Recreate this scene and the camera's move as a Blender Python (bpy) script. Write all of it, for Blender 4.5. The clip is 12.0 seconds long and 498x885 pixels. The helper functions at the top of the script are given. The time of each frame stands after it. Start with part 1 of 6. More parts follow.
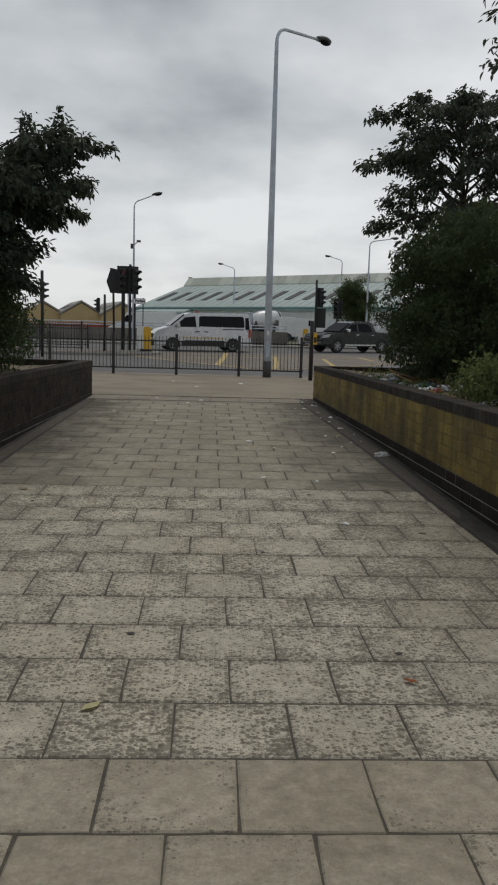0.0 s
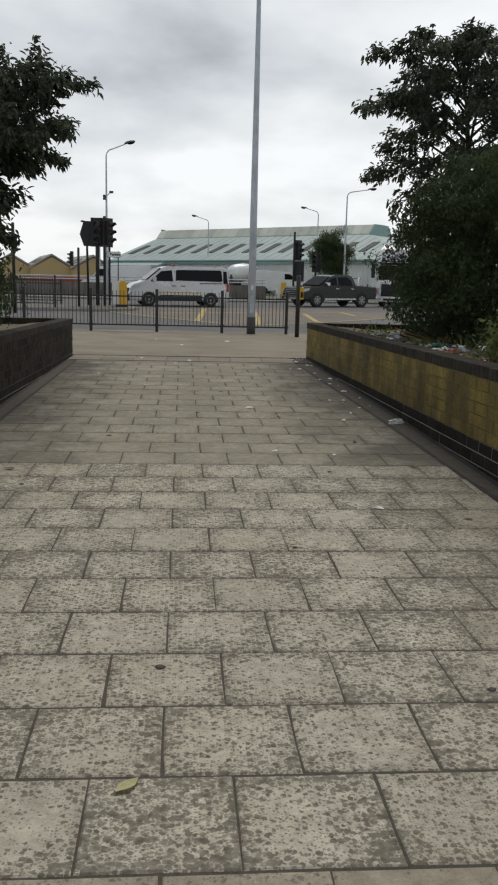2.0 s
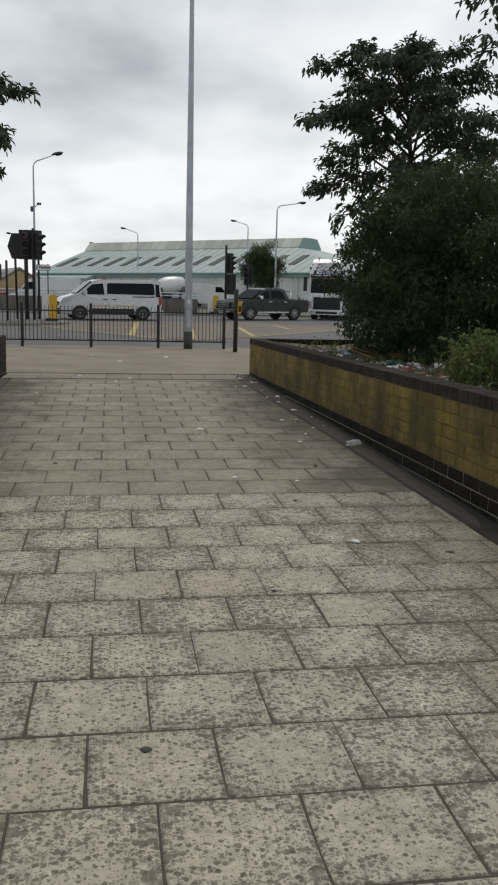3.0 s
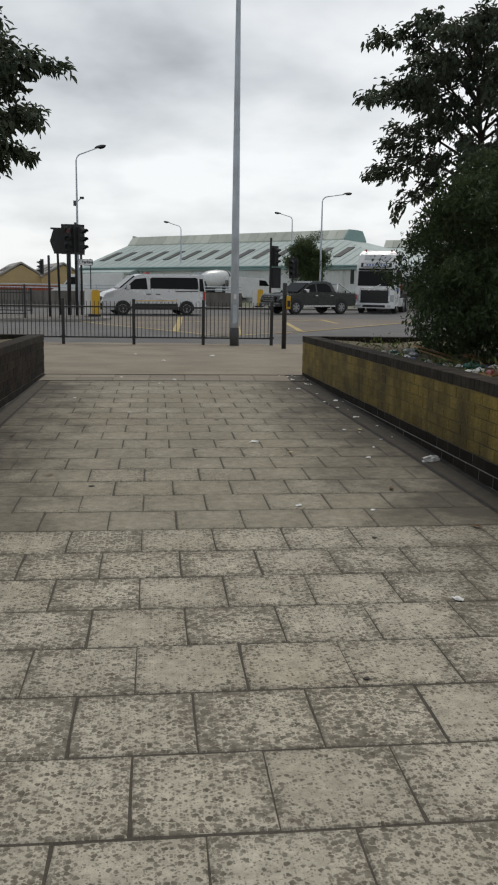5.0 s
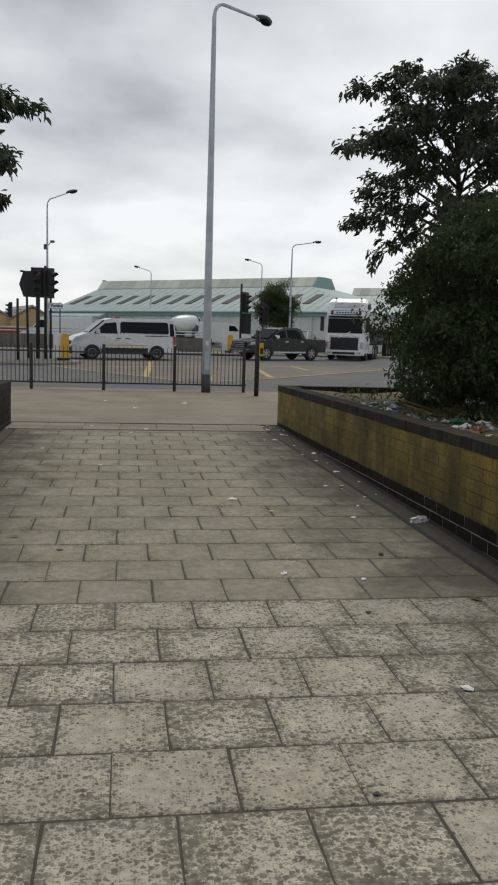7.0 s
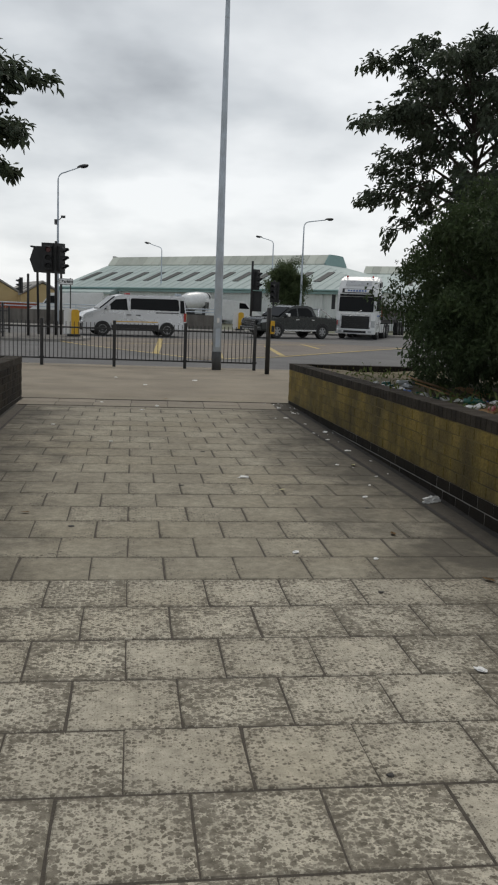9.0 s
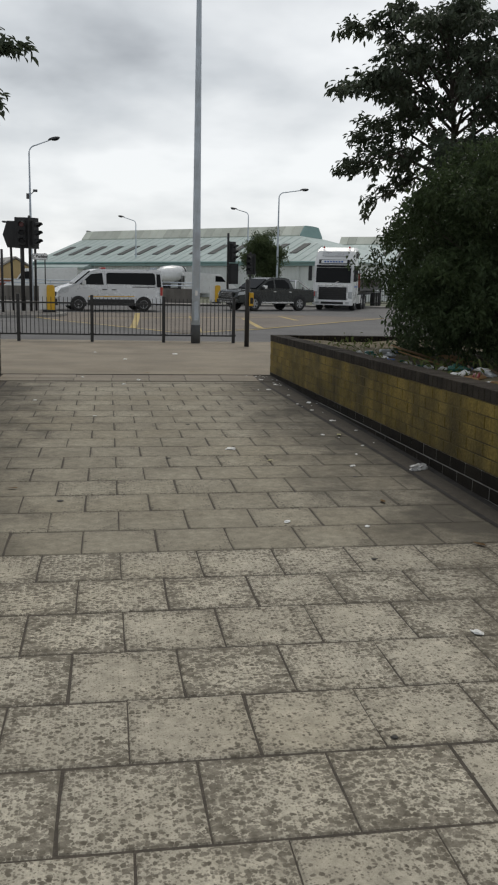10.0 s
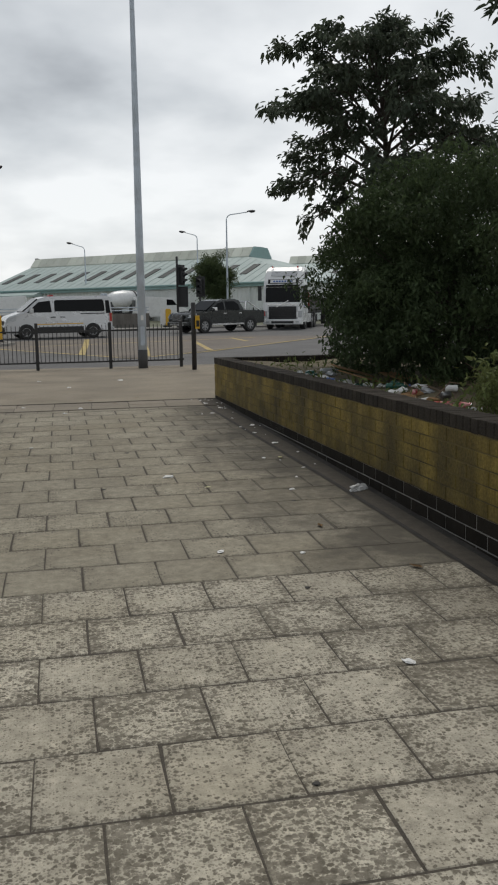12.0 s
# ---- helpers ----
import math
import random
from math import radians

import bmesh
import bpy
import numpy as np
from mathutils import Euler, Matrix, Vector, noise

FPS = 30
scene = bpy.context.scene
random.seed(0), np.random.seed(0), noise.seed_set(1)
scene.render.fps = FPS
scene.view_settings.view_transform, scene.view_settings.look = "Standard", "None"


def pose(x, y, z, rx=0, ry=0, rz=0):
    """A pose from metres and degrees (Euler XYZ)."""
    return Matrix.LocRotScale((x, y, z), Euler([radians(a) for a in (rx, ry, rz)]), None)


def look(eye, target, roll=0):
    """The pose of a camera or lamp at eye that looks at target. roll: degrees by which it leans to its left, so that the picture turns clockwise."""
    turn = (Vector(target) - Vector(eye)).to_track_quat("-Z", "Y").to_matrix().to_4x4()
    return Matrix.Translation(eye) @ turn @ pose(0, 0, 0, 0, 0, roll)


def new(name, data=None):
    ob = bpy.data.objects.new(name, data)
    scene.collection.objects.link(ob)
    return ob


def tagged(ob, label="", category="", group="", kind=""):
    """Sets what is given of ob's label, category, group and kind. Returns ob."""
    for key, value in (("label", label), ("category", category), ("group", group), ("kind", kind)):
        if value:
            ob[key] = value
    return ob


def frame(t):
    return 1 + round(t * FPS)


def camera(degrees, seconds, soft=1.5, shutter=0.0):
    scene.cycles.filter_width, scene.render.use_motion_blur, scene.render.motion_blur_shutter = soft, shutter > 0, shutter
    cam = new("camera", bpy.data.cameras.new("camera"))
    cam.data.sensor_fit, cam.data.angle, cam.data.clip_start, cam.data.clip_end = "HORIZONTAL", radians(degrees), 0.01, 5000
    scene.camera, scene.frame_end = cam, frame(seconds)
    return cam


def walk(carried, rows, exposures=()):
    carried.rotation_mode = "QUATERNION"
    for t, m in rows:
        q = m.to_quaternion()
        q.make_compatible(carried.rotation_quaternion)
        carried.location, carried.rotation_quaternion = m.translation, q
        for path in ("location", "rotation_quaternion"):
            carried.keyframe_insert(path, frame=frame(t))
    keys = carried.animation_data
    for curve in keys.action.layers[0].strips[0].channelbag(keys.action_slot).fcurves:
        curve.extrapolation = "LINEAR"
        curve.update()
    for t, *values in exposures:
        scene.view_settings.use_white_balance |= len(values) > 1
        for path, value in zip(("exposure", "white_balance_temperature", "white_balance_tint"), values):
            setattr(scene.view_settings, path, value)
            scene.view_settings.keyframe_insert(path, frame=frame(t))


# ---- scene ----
cam = camera(31.83, 12.0, soft=2.1)
PATH = [
    (0, (0.482, -0.766, 1.597), (0.576, 1.213, 1.319), 1.6),
    (0.5, (0.370, -0.601, 1.591), (0.484, 1.370, 1.276), 1.9),
    (1, (0.190, -0.373, 1.617), (0.410, 1.589, 1.301), 1.4),
    (1.5, (0.143, -0.147, 1.587), (0.363, 1.812, 1.245), 1.3),
    (2, (0.186, 0.127, 1.610), (0.342, 2.085, 1.231), 1.4),
    (2.5, (0.104, 0.330, 1.608), (0.325, 2.280, 1.222), 2.1),
    (3, (-0.012, 0.604, 1.645), (0.301, 2.549, 1.297), 1.4),
    (3.5, (0.005, 0.892, 1.622), (0.232, 2.849, 1.277), 0.4),
    (3.7, (0.053, 1.057, 1.641), (0.234, 3.018, 1.295), 0.2),
    (5.3, (-0.026, 1.920, 1.670), (0.194, 3.873, 1.294), 1.0),
    (5.5, (0.004, 2.051, 1.685), (0.139, 4.009, 1.300), 0.8),
    (6, (0.036, 2.159, 1.690), (0.137, 4.124, 1.332), 0.8),
    (6.5, (-0.034, 2.190, 1.714), (0.208, 4.155, 1.428), 1.2),
    (7, (-0.075, 2.206, 1.708), (0.215, 4.168, 1.444), 1.7),
    (9, (-0.096, 2.252, 1.699), (0.174, 4.208, 1.385), 2.2),
    (9.5, (-0.151, 2.255, 1.689), (0.134, 4.207, 1.357), 1.7),
    (10, (-0.168, 2.281, 1.671), (0.151, 4.220, 1.299), 1.3),
    (10.5, (-0.074, 2.330, 1.687), (0.216, 4.275, 1.322), 1.3),
    (11, (0.038, 2.352, 1.688), (0.284, 4.310, 1.362), 0.7),
    (11.5, (0.104, 2.366, 1.683), (0.425, 4.313, 1.353), -0.1),
    (12, (0.068, 2.411, 1.689), (0.479, 4.341, 1.364), -0.7),
]
walk(cam, [(t, look(eye, target, roll)) for t, eye, target, roll in PATH],
     exposures=[(0, -0.27), (0.5, -0.06), (1, 0.05), (1.5, 0.05), (5.5, 0.02), (12, 0.0)])

# ---- light: an overcast sky with broken cloud, and a weak, very soft sun ----
world = bpy.data.worlds.new("overcast_sky")
scene.world = world
world.use_nodes = True
wt = world.node_tree
wt.nodes.clear()


def wnode(kind, **values):
    n = wt.nodes.new(kind)
    for k, v in values.items():
        n.inputs[k].default_value = v
    return n


w_out = wt.nodes.new("ShaderNodeOutputWorld")
w_bg = wnode("ShaderNodeBackground", Strength=1.0)
w_sky = wt.nodes.new("ShaderNodeTexSky")
w_sky.sky_type, w_sky.sun_disc = "NISHITA", False
w_sky.sun_elevation, w_sky.sun_rotation = radians(50), radians(20)
w_geo = wt.nodes.new("ShaderNodeTexCoord")
w_sep = wt.nodes.new("ShaderNodeSeparateXYZ")
wt.links.new(w_geo.outputs["Generated"], w_sep.inputs[0])


def wmath(op, a, b=None):
    n = wt.nodes.new("ShaderNodeMath")
    n.operation = op
    for i, v in enumerate((a, b)):
        if v is None:
            continue
        if isinstance(v, (int, float)):
            n.inputs[i].default_value = v
        else:
            wt.links.new(v, n.inputs[i])
    return n.outputs[0]


w_up = wmath("MAXIMUM", w_sep.outputs["Z"], 0.0)
w_div = wmath("ADD", w_up, 0.3)
w_comb = wt.nodes.new("ShaderNodeCombineXYZ")
wt.links.new(wmath("DIVIDE", w_sep.outputs["X"], w_div), w_comb.inputs[0])
wt.links.new(wmath("DIVIDE", w_sep.outputs["Y"], w_div), w_comb.inputs[1])
w_map = wt.nodes.new("ShaderNodeMapping")
w_map.inputs["Location"].default_value = (0.7, 1.35, 0.0)
wt.links.new(w_comb.outputs[0], w_map.inputs[0])
w_n1 = wnode("ShaderNodeTexNoise", Scale=1.15, Detail=5.0, Roughness=0.47, Distortion=0.1)
wt.links.new(w_map.outputs[0], w_n1.inputs["Vector"])
w_n2 = wnode("ShaderNodeTexNoise", Scale=3.0, Detail=5.0, Roughness=0.5)
wt.links.new(w_map.outputs[0], w_n2.inputs["Vector"])
w_mix = wmath("ADD", wmath("MULTIPLY", w_n1.outputs["Fac"], 0.75), wmath("MULTIPLY", w_n2.outputs["Fac"], 0.25))
# cloud base: thinner and brighter low down, heavy and grey overhead
w_mix = wmath("ADD", wmath("MULTIPLY", w_mix, 1.35), -0.17)
w_val = wmath("SUBTRACT", wmath("ADD", w_mix, 0.125), wmath("ADD", wmath("MULTIPLY", w_up, 0.6), wmath("MULTIPLY", wmath("MAXIMUM", wmath("SUBTRACT", w_up, 0.27), 0.0), 0.9)))
w_ramp = wt.nodes.new("ShaderNodeValToRGB")
els = w_ramp.color_ramp.elements
els[0].position, els[0].color = 0.26, (0.30, 0.32, 0.345, 1)
els[1].position, els[1].color = 0.62, (0.93, 0.95, 0.96, 1)
mid = els.new(0.42)
mid.color = (0.62, 0.65, 0.675, 1)
wt.links.new(w_val, w_ramp.inputs[0])
w_dim = wt.nodes.new("ShaderNodeMix")
w_dim.data_type = "RGBA"
w_dim.inputs[0].default_value = 0.93
w_scale = wt.nodes.new("ShaderNodeVectorMath")
w_scale.operation = "SCALE"
w_scale.inputs["Scale"].default_value = 0.1
wt.links.new(w_sky.outputs[0], w_scale.inputs[0])
wt.links.new(w_scale.outputs[0], w_dim.inputs[6])
wt.links.new(w_ramp.outputs[0], w_dim.inputs[7])
wt.links.new(w_dim.outputs[2], w_bg.inputs["Color"])
wt.links.new(w_bg.outputs[0], w_out.inputs[0])

sun = new("sun", bpy.data.lights.new("sun", "SUN"))
sun.data.energy, sun.data.angle, sun.data.color = 1.5, radians(30), (1.0, 0.95, 0.87)
sun.matrix_world = look((0, 0, 40), (-8, -22, 0))


# ---- materials ----
def material(name, color, rough=0.8, metal=0.0, second=None, scale=8.0, amount=0.5, grain=0.15, grain_scale=120.0,
             bump=0.15, random_tone=0.0, island=False, streak=0.0, spec=0.5, coat=0.0, alpha_glass=False):
    """A surface in two scales: broad stains towards the second colour, fine grain, relief."""
    m = bpy.data.materials.new(name)
    m.use_nodes = True
    nt = m.node_tree
    b = nt.nodes["Principled BSDF"]
    b.inputs["Roughness"].default_value, b.inputs["Metallic"].default_value = rough, metal
    b.inputs["Specular IOR Level"].default_value = spec
    b.inputs["Coat Weight"].default_value = coat
    L = nt.links.new
    geo = nt.nodes.new("ShaderNodeNewGeometry")

    def noise_at(sc, detail=4.0, rough_=0.55, stretch=None):
        n = nt.nodes.new("ShaderNodeTexNoise")
        n.inputs["Scale"].default_value, n.inputs["Detail"].default_value, n.inputs["Roughness"].default_value = sc, detail, rough_
        if stretch:
            mp = nt.nodes.new("ShaderNodeMapping")
            mp.inputs["Scale"].default_value = stretch
            L(geo.outputs["Position"], mp.inputs[0])
            L(mp.outputs[0], n.inputs["Vector"])
        else:
            L(geo.outputs["Position"], n.inputs["Vector"])
        return n.outputs["Fac"]

    def mixed(fac, a, b_, kind="MIX"):
        n = nt.nodes.new("ShaderNodeMix")
        n.data_type, n.blend_type = "RGBA", kind
        for sock, v in ((0, fac), (6, a), (7, b_)):
            if isinstance(v, (int, float)):
                n.inputs[sock].default_value = v
            elif isinstance(v, tuple):
                n.inputs[sock].default_value = (*v, 1) if len(v) == 3 else v
            else:
                L(v, n.inputs[sock])
        return n.outputs[2]

    def ramp(v, lo, hi, out_lo=0.0, out_hi=1.0):
        n = nt.nodes.new("ShaderNodeMapRange")
        n.inputs[1].default_value, n.inputs[2].default_value, n.inputs[3].default_value, n.inputs[4].default_value = lo, hi, out_lo, out_hi
        L(v, n.inputs[0])
        return n.outputs[0]

    second = second or tuple(c * 0.6 for c in color)
    col = mixed(ramp(noise_at(scale), 0.38, 0.66, 0.0, amount), color, second)
    if streak:
        col = mixed(ramp(noise_at(1.0, 5.0, 0.6, (3.0, 3.0, 0.35)), 0.42, 0.7, 0.0, streak), col, tuple(c * 0.3 for c in second))
    fine = noise_at(grain_scale, 3.0)
    col = mixed(1.0, col, mixed(ramp(fine, 0.3, 0.7), tuple([1 - grain] * 3), tuple([1 + grain] * 3)), "MULTIPLY")
    if random_tone:
        if island:
            rnd = geo.outputs["Random Per Island"]
        else:
            info = nt.nodes.new("ShaderNodeObjectInfo")
            rnd = info.outputs["Random"]
        col = mixed(1.0, col, mixed(rnd, tuple([1 - random_tone] * 3), tuple([1 + random_tone] * 3)), "MULTIPLY")
    L(col, b.inputs["Base Color"])
    if bump:
        bp = nt.nodes.new("ShaderNodeBump")
        bp.inputs["Strength"].default_value, bp.inputs["Distance"].default_value = bump, 0.01
        L(fine, bp.inputs["Height"])
        L(bp.outputs[0], b.inputs["Normal"])
    L(ramp(noise_at(scale * 2.5), 0.3, 0.7, max(0.02, rough - 0.08), min(1.0, rough + 0.08)), b.inputs["Roughness"])
    return m


def slab_material(name, light, dark, pit, wear, dirt_shade_amount=0.6):
    """Pressed concrete: pale paste worn off in blotches down to a dark, pitted aggregate; each slab worn differently."""
    m = bpy.data.materials.new(name)
    m.use_nodes = True
    nt = m.node_tree
    b = nt.nodes["Principled BSDF"]
    L = nt.links.new
    geo = nt.nodes.new("ShaderNodeNewGeometry")
    info = nt.nodes.new("ShaderNodeObjectInfo")

    def nz(sc, det=4.0, ro=0.55):
        n = nt.nodes.new("ShaderNodeTexNoise")
        n.inputs["Scale"].default_value, n.inputs["Detail"].default_value, n.inputs["Roughness"].default_value = sc, det, ro
        L(geo.outputs["Position"], n.inputs["Vector"])
        return n.outputs["Fac"]

    def mth(op, a, b_):
        n = nt.nodes.new("ShaderNodeMath")
        n.operation = op
        n.use_clamp = op == "MULTIPLY"
        for i, v in enumerate((a, b_)):
            if isinstance(v, (int, float)):
                n.inputs[i].default_value = v
            else:
                L(v, n.inputs[i])
        return n.outputs[0]

    def rg(v, lo, hi, a=0.0, z=1.0):
        n = nt.nodes.new("ShaderNodeMapRange")
        for i, q in enumerate((lo, hi, a, z)):
            n.inputs[i + 1].default_value = q
        L(v, n.inputs[0])
        return n.outputs[0]

    def mx(f, a, z, kind="MIX"):
        n = nt.nodes.new("ShaderNodeMix")
        n.data_type, n.blend_type = "RGBA", kind
        for sock, v in ((0, f), (6, a), (7, z)):
            if isinstance(v, (int, float)):
                n.inputs[sock].default_value = v
            elif isinstance(v, tuple):
                n.inputs[sock].default_value = (*v, 1)
            else:
                L(v, n.inputs[sock])
        return n.outputs[2]

    tc = nt.nodes.new("ShaderNodeTexCoord")
    sep = nt.nodes.new("ShaderNodeSeparateXYZ")
    L(tc.outputs["Object"], sep.inputs[0])
    ax, ay = mth("ABSOLUTE", sep.outputs[0], 0.0), mth("ABSOLUTE", sep.outputs[1], 0.0)
    # wear runs in from the arrises and leaves a rounded, cleaner middle on some slabs
    rim = mth("ADD", rg(mth("ADD", mth("POWER", ax, 3.0), mth("POWER", ay, 3.0)), 0.0, 0.011), rg(nz(9.0, 3.0), 0.3, 0.7, -0.25, 0.25))

    def spots(sc):
        """Round pits of many sizes: one in each cell, its radius drawn by the cell's own number."""
        wob = nt.nodes.new("ShaderNodeTexNoise")
        wob.inputs["Scale"].default_value, wob.inputs["Detail"].default_value = sc * 1.6, 2.0
        L(geo.outputs["Position"], wob.inputs["Vector"])
        push = nt.nodes.new("ShaderNodeVectorMath")
        push.operation = "MULTIPLY_ADD"
        push.inputs[1].default_value = (0.9 / sc,) * 3
        L(wob.outputs["Color"], push.inputs[0])
        L(geo.outputs["Position"], push.inputs[2])
        v = nt.nodes.new("ShaderNodeTexVoronoi")
        v.voronoi_dimensions = "2D"
        v.inputs["Scale"].default_value = sc
        L(push.outputs[0], v.inputs["Vector"])
        s = nt.nodes.new("ShaderNodeSeparateColor")
        L(v.outputs["Color"], s.inputs[0])
        radius = mth("MULTIPLY", mth("MAXIMUM", mth("SUBTRACT", mth("ADD", s.outputs[0], dens), 1.0), 0.0), 0.76)
        return rg(mth("SUBTRACT", radius, v.outputs["Distance"]), -0.07, 0.07)

    dens = mth("ADD", rg(rim, 0.0, 1.0, -0.16, 0.16), mth("ADD", rg(nz(3.1, 4.0), 0.3, 0.7, -0.2, 0.2), rg(info.outputs["Random"], 0.0, 1.0, wear - 0.22, wear + 0.2)))
    worn = mth("MAXIMUM", spots(43.0), mth("MULTIPLY", spots(88.0), 0.75))
    tone = mx(rg(nz(1.3, 5.0), 0.35, 0.68), light, dark)
    tone = mx(rg(nz(0.55, 4.0), 0.45, 0.7, 0.0, 0.35), tone, tuple(c * k for c, k in zip(dark, (1.0, 0.94, 0.8))))
    tone = mx(1.0, tone, mx(info.outputs["Random"], (0.9, 0.89, 0.875), (1.08, 1.08, 1.08)), "MULTIPLY")
    tone = mx(1.0, tone, mx(rg(nz(14.0, 6.0, 0.65), 0.3, 0.7), (0.74, 0.74, 0.72), (1.21, 1.21, 1.2)), "MULTIPLY")
    tone = mx(1.0, tone, mx(rg(nz(62.0, 4.0, 0.65), 0.3, 0.7), (0.85, 0.85, 0.84), (1.12, 1.12, 1.12)), "MULTIPLY")
    # grime trodden into the margins
    tone = mx(rg(rim, 0.65, 1.4, 0.0, 0.45), tone, tuple(c * 0.72 for c in dark))
    # ragged tongues of channel dirt, with the tree's shade coloured in at the left
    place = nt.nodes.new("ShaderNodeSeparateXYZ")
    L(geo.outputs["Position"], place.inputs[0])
    dirt_shade = mth("MAXIMUM", rg(place.outputs[0], 1.0, 2.3), rg(place.outputs[0], -0.4, -1.65))
    dirt_shade = mth("ADD", mth("ADD", dirt_shade, rg(nz(1.6, 5.0, 0.6), 0.3, 0.7, -0.45, 0.3)), rg(nz(8.0, 4.0), 0.3, 0.7, -0.15, 0.15))
    tone = mx(rg(dirt_shade, 0.15, 1.0, 0.0, dirt_shade_amount), tone, tuple(c * 0.62 for c in pit))
    col = mx(mth("MULTIPLY", worn, rg(nz(30.0, 2.0), 0.3, 0.7, 0.6, 1.0)), tone, pit)
    col = mx(1.0, col, mx(rg(nz(300.0, 2.0), 0.3, 0.7), (0.84, 0.84, 0.84), (1.15, 1.15, 1.14)), "MULTIPLY")
    L(col, b.inputs["Base Color"])
    b.inputs["Roughness"].default_value = 0.85
    b.inputs["Specular IOR Level"].default_value = 0.3
    bp = nt.nodes.new("ShaderNodeBump")
    bp.inputs["Strength"].default_value, bp.inputs["Distance"].default_value = 0.5, 0.004
    bp.invert = True
    L(worn, bp.inputs["Height"])
    L(bp.outputs[0], b.inputs["Normal"])
    return m


M = {}
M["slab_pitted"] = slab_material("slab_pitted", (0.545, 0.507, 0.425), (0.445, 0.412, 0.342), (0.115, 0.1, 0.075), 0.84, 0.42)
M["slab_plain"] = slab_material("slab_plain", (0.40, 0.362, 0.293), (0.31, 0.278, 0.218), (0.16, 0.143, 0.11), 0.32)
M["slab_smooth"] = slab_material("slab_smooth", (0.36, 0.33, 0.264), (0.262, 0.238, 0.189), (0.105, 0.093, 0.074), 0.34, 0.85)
M["joint"] = material("joint_dirt", (0.085, 0.073, 0.057), 0.95, second=(0.04, 0.035, 0.028), scale=9, grain=0.3)
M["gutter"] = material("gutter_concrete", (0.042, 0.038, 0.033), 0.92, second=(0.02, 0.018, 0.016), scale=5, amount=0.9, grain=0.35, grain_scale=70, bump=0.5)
M["edging"] = material("edging_brick", (0.245, 0.212, 0.165), 0.9, second=(0.18, 0.157, 0.122), scale=6, grain=0.2, random_tone=0.15)
M["footway"] = material("footway_asphalt", (0.285, 0.244, 0.184), 0.92, second=(0.19, 0.163, 0.124), scale=0.7, amount=0.8, grain=0.22, grain_scale=180, bump=0.4)
M["ground"] = material("ground_grass", (0.12, 0.13, 0.08), 0.95, second=(0.15, 0.14, 0.11), scale=0.3, grain=0.3, bump=0.4)
M["road"] = material("road_asphalt", (0.14, 0.137, 0.135), 0.9, second=(0.105, 0.104, 0.103), scale=0.5, amount=0.8, grain=0.25, grain_scale=150, bump=0.4)
M["road_brown"] = material("junction_asphalt", (0.2, 0.17, 0.14), 0.9, second=(0.15, 0.13, 0.11), scale=0.35, amount=0.9, grain=0.25, grain_scale=150, bump=0.4)
M["yellow_line"] = material("yellow_road_paint", (0.50, 0.37, 0.12), 0.75, second=(0.3, 0.25, 0.13), scale=3, amount=0.8, grain=0.25)
M["white_line"] = material("white_road_paint", (0.6, 0.6, 0.57), 0.75, second=(0.4, 0.39, 0.37), scale=3, amount=0.7, grain=0.2)
M["kerb"] = material("kerb_concrete", (0.27, 0.26, 0.24), 0.9, second=(0.18, 0.17, 0.155), scale=3, grain=0.2)
M["brick_yellow"] = material("stock_brick", (0.285, 0.205, 0.045), 0.92, second=(0.115, 0.09, 0.032), scale=1.7, amount=0.95, grain=0.3, grain_scale=45, bump=0.6, random_tone=0.16, streak=0.6)
M["brick_yellow_far"] = material("stock_brick_joined", (0.285, 0.205, 0.045), 0.92, second=(0.115, 0.09, 0.032), scale=1.7, amount=0.95, grain=0.3, grain_scale=45, bump=0.6, random_tone=0.16, streak=0.6, island=True)
M["brick_blue"] = material("engineering_brick", (0.028, 0.023, 0.017), 0.95, spec=0.2, second=(0.014, 0.012, 0.01), scale=5, grain=0.25, random_tone=0.25, bump=0.4)
M["brick_cap"] = material("coping_brick", (0.052, 0.044, 0.035), 0.95, spec=0.2, second=(0.027, 0.023, 0.019), scale=3, amount=0.8, grain=0.3, grain_scale=70, random_tone=0.22, bump=0.5)
M["brick_cap_far"] = material("coping_brick_joined", (0.052, 0.044, 0.035), 0.95, spec=0.2, second=(0.027, 0.023, 0.019), scale=3, amount=0.8, grain=0.3, grain_scale=70, random_tone=0.22, bump=0.5, island=True)
M["brick_blue_far"] = material("engineering_brick_joined", (0.028, 0.023, 0.017), 0.95, spec=0.2, second=(0.014, 0.012, 0.01), scale=5, grain=0.25, random_tone=0.25, bump=0.4, island=True)
M["brick_brown"] = material("brown_brick", (0.04, 0.029, 0.018), 0.92, spec=0.2, second=(0.017, 0.013, 0.009), scale=2.5, amount=0.85, grain=0.3, random_tone=0.4, bump=0.5, streak=0.6)
M["brick_brown_far"] = material("brown_brick_joined", (0.04, 0.029, 0.018), 0.92, spec=0.2, second=(0.017, 0.013, 0.009), scale=2.5, amount=0.85, grain=0.3, random_tone=0.4, bump=0.5, streak=0.6, island=True)
M["mortar"] = material("mortar", (0.2, 0.152, 0.056), 0.95, second=(0.07, 0.058, 0.034), scale=1.8, amount=0.95, grain=0.25)
M["mortar_brown"] = material("brown_mortar", (0.05, 0.039, 0.028), 0.95, second=(0.025, 0.02, 0.015), scale=2.2, amount=0.9, grain=0.25)
M["mortar_pale"] = material("pale_mortar", (0.33, 0.32, 0.295), 0.95, second=(0.2, 0.19, 0.175), scale=4, amount=0.75, grain=0.2)
